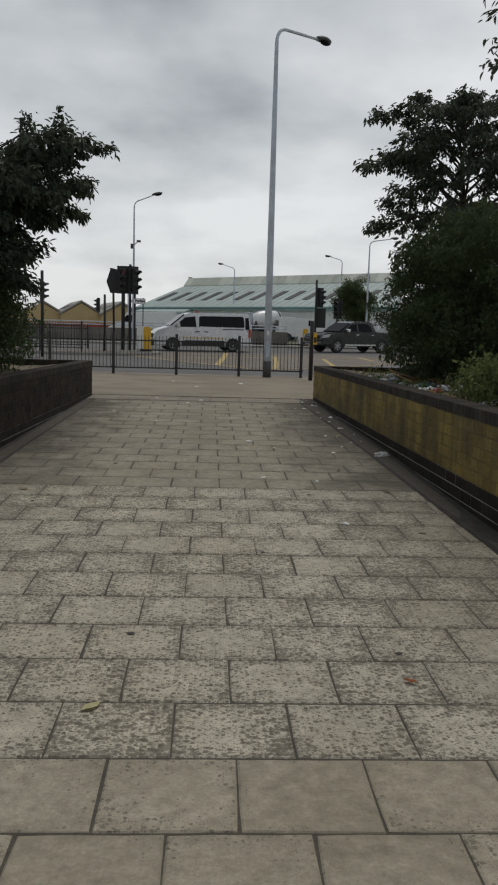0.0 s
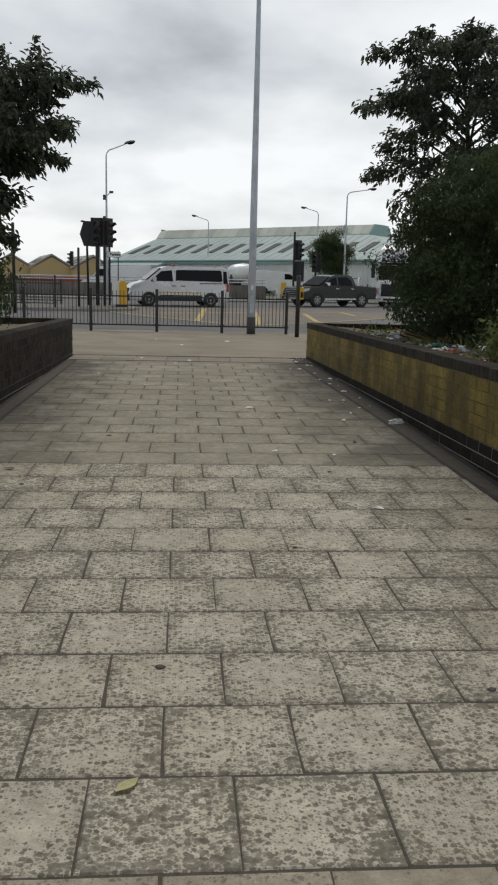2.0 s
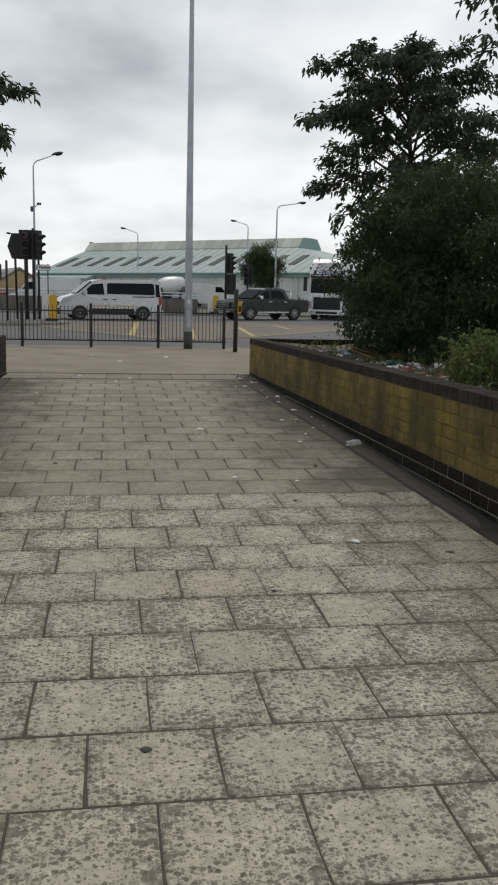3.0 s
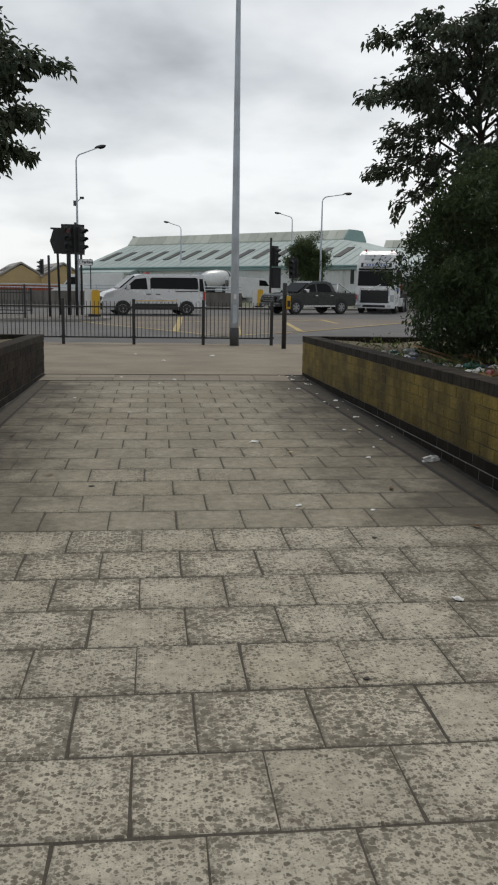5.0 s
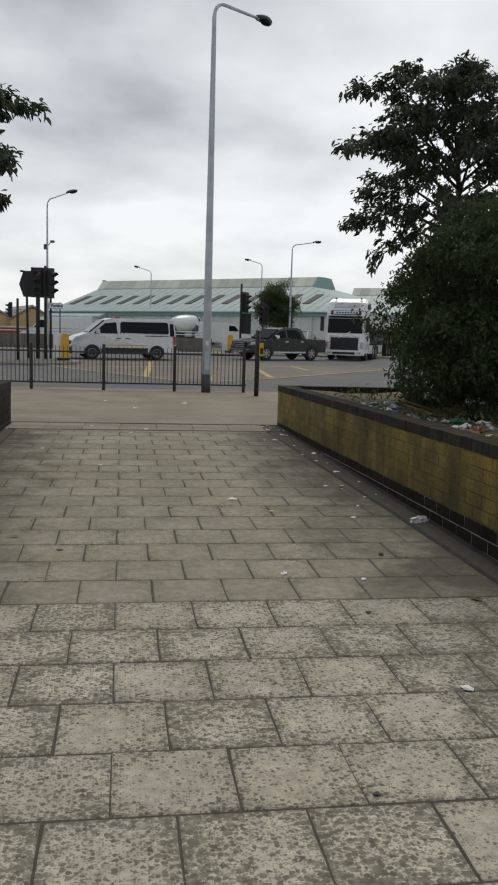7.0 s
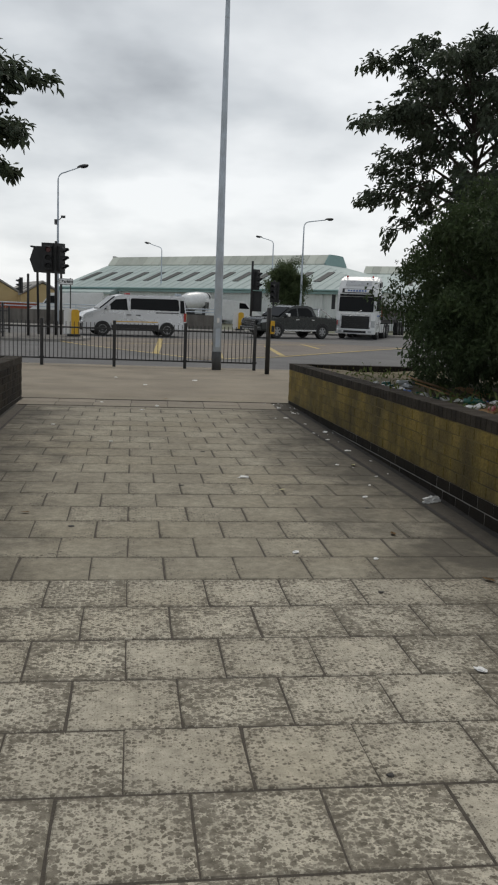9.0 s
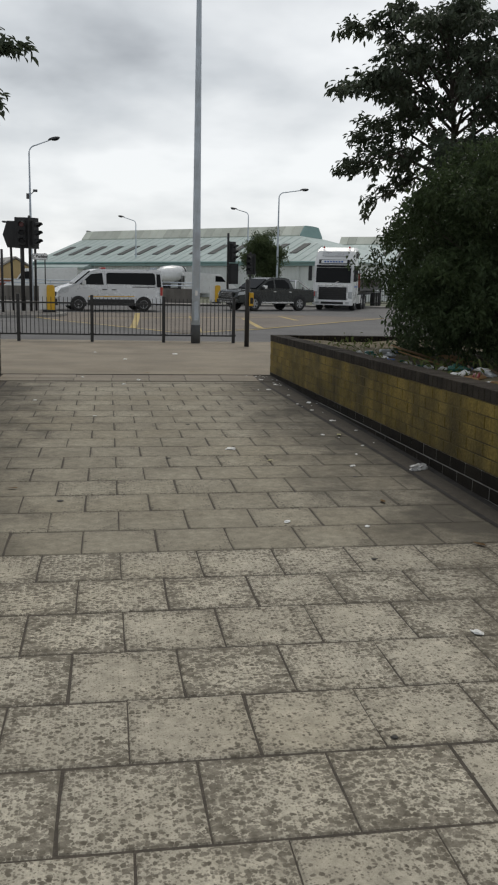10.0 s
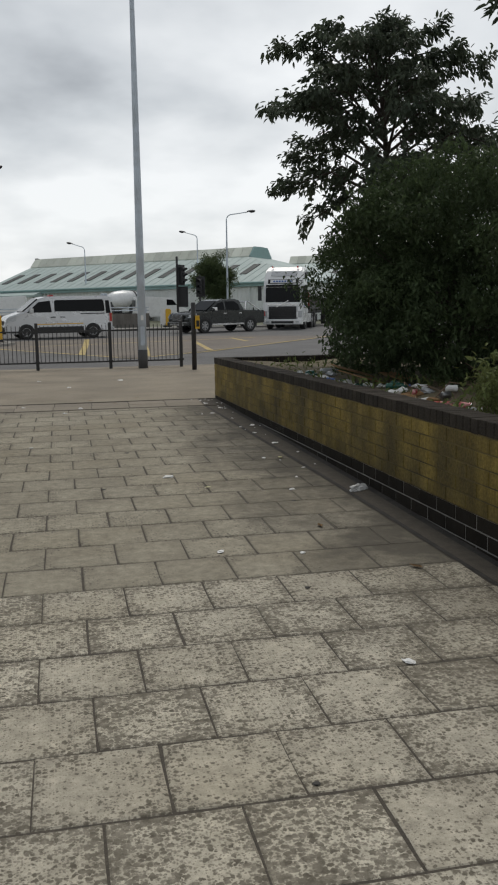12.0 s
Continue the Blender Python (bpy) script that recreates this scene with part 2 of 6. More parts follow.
M["soil"] = material("planter_soil", (0.125, 0.1, 0.062), 0.98, second=(0.18, 0.16, 0.095), scale=3.5, amount=0.8, grain=0.45, grain_scale=60, bump=0.9)
M["galv"] = material("galvanised_steel", (0.559, 0.626, 0.703), 0.55, 0.15, second=(0.34, 0.365, 0.39), scale=2.0, grain=0.08, bump=0.03)
M["galv_dark"] = material("painted_pole_base", (0.085, 0.088, 0.09), 0.6, 0.0, second=(0.05, 0.05, 0.052), scale=6, grain=0.15)
M["black_paint"] = material("black_paint", (0.022, 0.022, 0.023), 0.5, second=(0.04, 0.038, 0.036), scale=7, grain=0.12, bump=0.05)
M["black_plastic"] = material("black_plastic", (0.018, 0.018, 0.019), 0.6, second=(0.03, 0.03, 0.03), scale=8, grain=0.1, bump=0.05)
M["rubber"] = material("tyre_rubber", (0.02, 0.02, 0.02), 0.85, second=(0.04, 0.038, 0.035), scale=9, grain=0.2)
M["grey_lamp"] = material("lamp_housing", (0.075, 0.078, 0.082), 0.5, second=(0.05, 0.05, 0.053), scale=8, grain=0.1)
M["yellow_plastic"] = material("yellow_plastic", (0.72, 0.42, 0.02), 0.5, second=(0.6, 0.34, 0.03), scale=5, grain=0.08, bump=0.03)
M["white_paint"] = material("white_vehicle_paint", (0.8, 0.81, 0.81), 0.28, second=(0.72, 0.72, 0.71), scale=1.2, amount=0.3, grain=0.03, grain_scale=30, bump=0.0, coat=0.4)
M["silver_paint"] = material("silver_vehicle_paint", (0.53, 0.54, 0.55), 0.3, 0.35, second=(0.5, 0.505, 0.51), scale=1.0, amount=0.25, grain=0.03, grain_scale=30, bump=0.0, coat=0.4)
M["green_paint"] = material("dark_grey_green_vehicle_paint", (0.014, 0.018, 0.017), 0.25, 0.2, second=(0.02, 0.022, 0.02), scale=1.5, amount=0.5, grain=0.04, grain_scale=30, bump=0.0, coat=0.5)
M["chrome"] = material("chrome", (0.7, 0.71, 0.72), 0.15, 1.0, second=(0.6, 0.6, 0.6), grain=0.02, bump=0.0)
M["alloy"] = material("alloy_wheel", (0.3, 0.305, 0.31), 0.35, 0.8, second=(0.3, 0.3, 0.3), scale=12, grain=0.08, bump=0.0)
M["dark_glass"] = material("tinted_glass", (0.006, 0.007, 0.008), 0.08, second=(0.01, 0.011, 0.012), scale=1.0, grain=0.02, bump=0.0, spec=0.12)
M["lamp_glass"] = material("headlamp_glass", (0.55, 0.57, 0.58), 0.12, second=(0.3, 0.31, 0.32), scale=14, grain=0.05, bump=0.0, spec=0.8)
M["red_plastic"] = material("red_plastic", (0.45, 0.03, 0.025), 0.4, second=(0.3, 0.02, 0.02), scale=6, grain=0.06, bump=0.0)
M["blue_paint"] = material("blue_paint", (0.05, 0.13, 0.4), 0.4, second=(0.04, 0.1, 0.32), grain=0.05, bump=0.0)
M["hivis"] = material("yellow_green_film", (0.55, 0.55, 0.12), 0.45, second=(0.5, 0.55, 0.06), grain=0.05, bump=0.0)
M["wall_clad"] = material("pale_cladding", (0.72, 0.75, 0.735), 0.6, second=(0.62, 0.645, 0.63), scale=0.35, amount=0.7, grain=0.05, bump=0.05, random_tone=0.05)
M["roof_green"] = material("green_roof_sheet", (0.42, 0.505, 0.49), 0.6, second=(0.345, 0.425, 0.41), scale=0.3, amount=0.7, grain=0.08, bump=0.05, random_tone=0.06)
M["roof_pale"] = material("translucent_roof_sheet", (0.57, 0.6, 0.53), 0.6, second=(0.46, 0.485, 0.42), scale=0.4, amount=0.8, grain=0.1, bump=0.05, random_tone=0.14)
M["trim_green"] = material("green_fascia", (0.24, 0.37, 0.36), 0.55, second=(0.19, 0.3, 0.29), scale=1, grain=0.06, bump=0.0)
M["skylight"] = material("skylight_sheet", (0.055, 0.062, 0.06), 0.7, second=(0.04, 0.045, 0.043), scale=1.5, grain=0.1, bump=0.0)
M["gable_yellow"] = material("yellow_brick_gable", (0.58, 0.46, 0.24), 0.9, second=(0.48, 0.375, 0.19), scale=0.5, grain=0.12, bump=0.1)
M["roof_grey"] = material("fibre_cement_roof", (0.36, 0.35, 0.325), 0.85, second=(0.26, 0.25, 0.23), scale=0.4, grain=0.12, bump=0.1)
M["red_brick"] = material("red_painted_brick", (0.32, 0.075, 0.045), 0.85, second=(0.22, 0.07, 0.045), scale=0.6, grain=0.12)
M["barrier"] = material("weathered_concrete", (0.20, 0.185, 0.165), 0.92, second=(0.135, 0.125, 0.11), scale=0.8, amount=0.8, grain=0.15, streak=0.4)
M["bark"] = material("bark", (0.075, 0.062, 0.05), 0.95, second=(0.04, 0.034, 0.028), scale=12, grain=0.35, grain_scale=70, bump=0.8)


def leaf_material(name, color, second, rough=0.5):
    m = material(name, color, rough, second=second, scale=1.4, amount=0.9, grain=0.12, random_tone=0.45, island=True, bump=0.0, spec=0.12)
    nt = m.node_tree
    b = nt.nodes["Principled BSDF"]
    tr = nt.nodes.new("ShaderNodeBsdfTranslucent")
    tr.inputs[0].default_value = (*[c * 1.3 for c in second], 1)
    mixer = nt.nodes.new("ShaderNodeMixShader")
    mixer.inputs[0].default_value = 0.22
    out = nt.nodes["Material Output"]
    nt.links.new(b.outputs[0], mixer.inputs[1])
    nt.links.new(tr.outputs[0], mixer.inputs[2])
    nt.links.new(mixer.outputs[0], out.inputs[0])
    return m


M["leaf_tree"] = leaf_material("cherry_leaf", (0.06, 0.077, 0.055), (0.09, 0.11, 0.072))
M["leaf_bush"] = leaf_material("shrub_leaf", (0.05, 0.072, 0.035), (0.078, 0.11, 0.05))
M["leaf_pale"] = leaf_material("bramble_leaf", (0.11, 0.15, 0.05), (0.15, 0.17, 0.065))
M["leaf_far"] = leaf_material("far_leaf", (0.075, 0.105, 0.05), (0.1, 0.13, 0.06))
M["leaf_dead"] = material("dead_leaf", (0.22, 0.13, 0.05), 0.8, second=(0.14, 0.09, 0.045), grain=0.2)
M["leaf_yellow"] = material("yellow_leaf", (0.72, 0.69, 0.42), 0.7, second=(0.58, 0.54, 0.26), grain=0.1)
M["leaf_orange"] = material("orange_leaf", (0.42, 0.15, 0.05), 0.75, second=(0.3, 0.1, 0.04), scale=40, grain=0.2)
M["paper"] = material("white_litter_paper", (0.84, 0.84, 0.82), 0.7, second=(0.7, 0.69, 0.66), scale=20, grain=0.08)
M["dry_stem"] = material("dry_stem", (0.21, 0.15, 0.1), 0.9, second=(0.12, 0.08, 0.06), scale=20, grain=0.2)
M["card"] = material("brown_cardboard", (0.32, 0.19, 0.085), 0.85, second=(0.24, 0.14, 0.065), scale=6, grain=0.12)
M["can_red"] = material("red_can", (0.5, 0.03, 0.03), 0.35, 0.4, second=(0.6, 0.55, 0.55), scale=14, amount=0.7, grain=0.06)
M["bottle_green"] = material("green_bottle", (0.02, 0.09, 0.065), 0.25, second=(0.03, 0.13, 0.1), scale=12, grain=0.05, bump=0.0)
M["gum"] = material("old_gum", (0.07, 0.065, 0.06), 0.9, second=(0.05, 0.048, 0.045), grain=0.1)
M["timber_load"] = material("dark_load_sheet", (0.05, 0.045, 0.04), 0.85, second=(0.11, 0.085, 0.06), scale=1.2, amount=0.7, grain=0.2)


# ---- mesh helpers ----
def part(name, bm, mat, parent=None, label="", smooth=False, bevel=0.0):
    """Links a bmesh as ONE mesh object, under a thing or a part."""
    if bevel:
        bmesh.ops.bevel(bm, geom=[e for e in bm.edges], offset=bevel, segments=2, affect="EDGES", profile=0.7)
    me = bpy.data.meshes.new(name)
    bm.normal_update()
    bm.to_mesh(me)
    bm.free()
    if smooth:
        for p in me.polygons:
            p.use_smooth = True
    me.materials.append(mat)
    ob = new(name, me)
    if parent is not None:
        ob.parent = parent
    if label:
        ob["label"] = label
    return ob


def thing(name, label, category, m=None, group="", kind=""):
    ob = new(name)
    ob.empty_display_size = 0.2
    if m is not None:
        ob.matrix_world = m
    return tagged(ob, label, category, group, kind)


def box(x0, y0, z0, x1, y1, z1, bm=None, m=None):
    bm = bm or bmesh.new()
    vs = [bm.verts.new((x, y, z)) for x in (x0, x1) for y in (y0, y1) for z in (z0, z1)]
    if m is not None:
        for v in vs:
            v.co = m @ v.co
    for q in ((0, 1, 3, 2), (4, 6, 7, 5), (0, 4, 5, 1), (2, 3, 7, 6), (0, 2, 6, 4), (1, 5, 7, 3)):
        bm.faces.new([vs[i] for i in q])
    return bm


def tube(points, radii, seg=10, bm=None, cap=True):
    """A round bar along the points, with a radius at each."""
    bm = bm or bmesh.new()
    pts = [Vector(p) for p in points]
    rings = []
    for i, p in enumerate(pts):
        d = (pts[min(i + 1, len(pts) - 1)] - pts[max(i - 1, 0)]).normalized()
        a = d.orthogonal().normalized() if abs(d.z) > 0.9 else d.cross(Vector((0, 0, 1))).normalized()
        if abs(d.z) > 0.9:
            a = Vector((1, 0, 0)) - d * d.x
            a.normalize()
        b = d.cross(a)
        r = radii[i] if isinstance(radii, (list, tuple)) else radii
        rings.append([bm.verts.new(p + (a * math.cos(k * math.tau / seg) + b * math.sin(k * math.tau / seg)) * r) for k in range(seg)])
    for r0, r1 in zip(rings, rings[1:]):
        for k in range(seg):
            bm.faces.new((r0[k], r0[(k + 1) % seg], r1[(k + 1) % seg], r1[k]))
    if cap:
        bm.faces.new(rings[0][::-1])
        bm.faces.new(rings[-1])
    return bm


def prism(profile, x0, x1, bm=None, axis="x"):
    """A closed outline of (a, b) pairs drawn out along one axis: x (a=y, b=z), y (a=x, b=z) or z (a=x, b=y)."""
    bm = bm or bmesh.new()

    def at(a, b, c):
        return {"x": (c, a, b), "y": (a, c, b), "z": (a, b, c)}[axis]
    lo = [bm.verts.new(at(a, b, x0)) for a, b in profile]
    hi = [bm.verts.new(at(a, b, x1)) for a, b in profile]
    n = len(profile)
    for i in range(n):
        bm.faces.new((lo[i], lo[(i + 1) % n], hi[(i + 1) % n], hi[i]))
    bm.faces.new(lo[::-1])
    bm.faces.new(hi)
    bmesh.ops.recalc_face_normals(bm, faces=bm.faces[:])
    return bm


def mesh_from(name, verts, faces, mat, parent=None):
    me = bpy.data.meshes.new(name)
    me.from_pydata(verts, [], faces)
    me.update()
    me.materials.append(mat)
    ob = new(name, me)
    if parent is not None:
        ob.parent = parent
    return ob


def floor_z(y):
    """Height of the paved path: level by the road, dished a little where one walks."""
    return float(np.interp(y, (0.0, 2.0, 6.0, 10.0, 16.6), (0.0, 0.0, -0.009, 0.012, 0.0)))


def slab_left(y):
    return -1.705 - 0.004 * (16.0 - y)


def slab_right(y):
    return 2.27 + 0.027 * (16.2 - max(y, 5.0))


FAR = 1.15


def beyond(x, y, z=0.0):
    """A place past the end of the path, from the junction's own survey to the path's axes and scale."""
    y2 = 1.6 + (y - 1.6) * 1.035
    x2 = x - 0.04 + 0.0037 * y2
    return (x2 * FAR, 1.2 + (y2 - 1.2) * FAR, 1.64 + (z - 0.0012 * y2 - 1.64) * FAR)


def beyond_pose(x, y, z, turn=0.0):
    return pose(*beyond(x, y, z), 0, 0, turn) @ Matrix.Scale(FAR, 4)


def road_level(y):
    """Height of the carriageway: it falls gently away from the footway."""
    return 1.64 - (0.0012 * (1.2 + (y - 1.2) / FAR) + 1.64) * FAR


# ---- the ground and the road ----
def strip_sheet(name, xs, rows, mat, label="", category="", thick=0.0):
    """A sheet across xs with a height at each y of rows [(y, z), ...]."""
    verts, faces = [], []
    n = len(xs)
    for y, z in rows:
        verts += [(x, y, z) for x in xs]
    for j in range(len(rows) - 1):
        for i in range(n - 1):
            a = j * n + i
            faces.append((a, a + 1, a + n + 1, a + n))
    ob = mesh_from(name, verts, faces, mat)
    return tagged(ob, label, category, kind="structure")


WIDE = [-1500, -300, -90, -30, 0, 30, 90, 300, 1500]
strip_sheet("ground", WIDE, [(-300, -0.4), (-20, -0.35), (16, -0.5), (62, -0.55), (108, -0.75), (178, -2.4), (295, -5.3), (3000, -42.0)],
            M["ground"], "rough grass and gravel ground running to the horizon", "ground")
strip_sheet("footway", [-90, -30, -8, 0, 8, 30, 90], [(17.22, -0.5), (17.22, 0.0), (18.5, -0.01), (22.5, -0.1), (28.1, -0.225)], M["footway"],
            "tan worn asphalt footway beside the road", "pavement")
strip_sheet("road", [-90, -30, -8, 0, 8, 30, 90], [(28.24, -0.7)] + [(y, road_level(y) + dz) for y, dz in ((28.24, -0.06), (30.3, -0.03), (34.3, 0.0), (48.7, 0.0), (64.8, 0.0), (64.8, -0.5))],
            M["road"], "grey asphalt carriageway of a wide junction", "road")
# the worn brown patch of the box junction and its yellow paint
bm = bmesh.new()
vs = [bm.verts.new(beyond(*p)) for p in ((2.05, 27.5, 0.006), (7.2, 33.2, 0.006), (12.5, 39.5, 0.006), (6.0, 43.0, 0.006), (-2.2, 40.5, 0.006), (-4.2, 38.0, 0.006), (-1.9, 33.9, 0.006))]
bm.faces.new(vs)
tagged(part("junction_surface", bm, M["road_brown"]), "worn brown asphalt inside the box junction", "road", kind="structure")


def road_z(y):
    return road_level(y) + float(np.interp(y, (28.2, 30.3, 34.3), (-0.06, -0.03, 0.0)))


def painted(pts, width, mat, name, label):
    bm = bmesh.new()
    pts = [beyond(*p)[:2] for p in pts]
    for (x0, y0), (x1, y1) in zip(pts, pts[1:]):
        d = Vector((x1 - x0, y1 - y0, 0)).normalized()
        s = Vector((-d.y, d.x, 0)) * width * FAR / 2
        n = 6
        ends = []
        for k in range(n + 1):
            x, y = x0 + (x1 - x0) * k / n, y0 + (y1 - y0) * k / n
            z = road_z(y) + 0.014
            ends.append((bm.verts.new((x + s.x, y + s.y, z)), bm.verts.new((x - s.x, y - s.y, z))))
        for (a, b), (c, d2) in zip(ends, ends[1:]):
            bm.faces.new((a, b, d2, c))
    return tagged(part(name, bm, mat), label, "road marking", kind="structure")


YL = "worn yellow box junction paint on the road"
painted([(-3.6, 37.2), (-1.99, 33.9), (2.05, 27.6), (4.75, 30.0), (7.4, 33.4), (12.0, 39.2)], 0.16, M["yellow_line"], "box_outline", YL)
painted([(0.62, 29.9), (0.9, 35.6), (1.1, 41.0)], 0.22, M["yellow_line"], "box_diagonal", YL)
painted([(2.6, 28.4), (2.95, 32.8), (3.3, 38.5)], 0.2, M["yellow_line"], "box_diagonal", YL)
painted([(4.95, 30.6), (5.38, 37.2)], 0.2, M["yellow_line"], "box_diagonal", YL)
painted([(7.45, 36.3), (7.41, 39.7)], 0.2, M["yellow_line"], "box_diagonal", YL)
painted([(-1.2, 35.5), (2.85, 37.2), (8.5, 39.6)], 0.16, M["yellow_line"], "box_diagonal", YL)

# kerbs: single stones in a row
kerb = tagged(part("kerb_near", box(-60, 28.1, -0.6, 60, 28.11, -0.25), M["kerb"]), "grey concrete kerb along the footway", "kerb", kind="structure")
stone_bm = box(-0.455, -0.06, -0.12, 0.455, 0.06, 0.004)
bmesh.ops.bevel(stone_bm, geom=[e for e in stone_bm.edges if all(v.co.z > 0 for v in e.verts)], offset=0.015, segments=2, affect="EDGES")
stone = part("kerb_stone", stone_bm, M["kerb"], kerb)
stone.location = (-20, 28.17, -0.225)
for k in range(1, 50):
    o = stone.copy()
    scene.collection.objects.link(o)
    o.location = (-20 + k * 0.915, 28.17, -0.225 - 0.002 * (k % 3))

# traffic island with a kerb all round, nose pointing along the road
def island(name, outline, z, label):
    bm = prism(outline, z - 0.4, z, axis="z")
    bmesh.ops.bevel(bm, geom=[e for e in bm.edges if all(v.co.z > z - 0.01 for v in e.verts)], offset=0.03, segments=2, affect="EDGES")
    return tagged(part(name, bm, M["kerb"]), label, "traffic island", kind="structure")


def rounded_nose(x_tip, y_mid, half, x_end):
    pts = [(x_tip - half + half * math.sin(a), y_mid + half * math.cos(a)) for a in np.linspace(0, math.pi, 9)]
    return pts + [(x_end, y_mid - half), (x_end, y_mid + half)]


island("island_left", rounded_nose(-2.0, 44.5, 2.8, -50), road_level(44) + 0.125, "raised concrete traffic island with grey kerb")
bm = prism(rounded_nose(-2.35, 44.5, 2.45, -50), road_level(44) + 0.12, road_level(44) + 0.14, axis="z")
tagged(part("island_top", bm, M["barrier"]), "brown-grey paving on top of the traffic island", "traffic island", kind="structure")
bm = prism([(-60, 60.8), (3.85, 60.8), (10.6, 63.05), (70, 63.05), (70, 64.8), (-60, 64.8)], road_level(62) - 0.2, road_level(62) + 0.125, axis="z")
tagged(part("far_kerb", bm, M["kerb"]), "raised verge and kerb on the far side of the road", "kerb", kind="structure")

# ---- the paved path between the two planters ----
base_rows = [(y, floor_z(y) - 0.0045) for y in (-12, 2, 6, 10, 17.2)]
strip_sheet("path_bed", [-2.6, 0, 3.0], base_rows, M["joint"], "dark dirt-filled joints under the paving slabs", "path bed")


def wall_face_right(y):
    return 2.648 + 0.0115 * (17.29 - y)


def wall_face_left(y):
    return -1.897 - 0.011 * (17.1 - y)


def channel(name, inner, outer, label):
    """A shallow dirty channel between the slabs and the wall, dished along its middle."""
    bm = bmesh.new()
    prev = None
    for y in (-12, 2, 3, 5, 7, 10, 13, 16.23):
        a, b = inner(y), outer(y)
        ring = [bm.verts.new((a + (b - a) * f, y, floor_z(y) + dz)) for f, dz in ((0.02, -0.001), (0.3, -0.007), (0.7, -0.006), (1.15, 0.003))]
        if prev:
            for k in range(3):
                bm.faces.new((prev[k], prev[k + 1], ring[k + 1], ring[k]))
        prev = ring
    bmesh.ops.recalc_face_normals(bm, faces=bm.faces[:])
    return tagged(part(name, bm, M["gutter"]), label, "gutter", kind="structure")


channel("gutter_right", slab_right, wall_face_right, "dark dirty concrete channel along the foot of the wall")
# the dark left strip also carries the shade along that wall in its colour
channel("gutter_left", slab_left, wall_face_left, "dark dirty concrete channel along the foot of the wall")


# ---- planter walls: brickwork whose courses run level while the path falls away ----
def brick_mesh(l, w, h, mat, name="brick"):
    bm = box(-l / 2, -w / 2, -h / 2, l / 2, w / 2, h / 2)
    bmesh.ops.bevel(bm, geom=bm.edges[:], offset=0.004, segments=1, affect="EDGES")
    me = bpy.data.meshes.new(name)
    bm.to_mesh(me)
    bm.free()
    me.materials.append(mat)
    return me


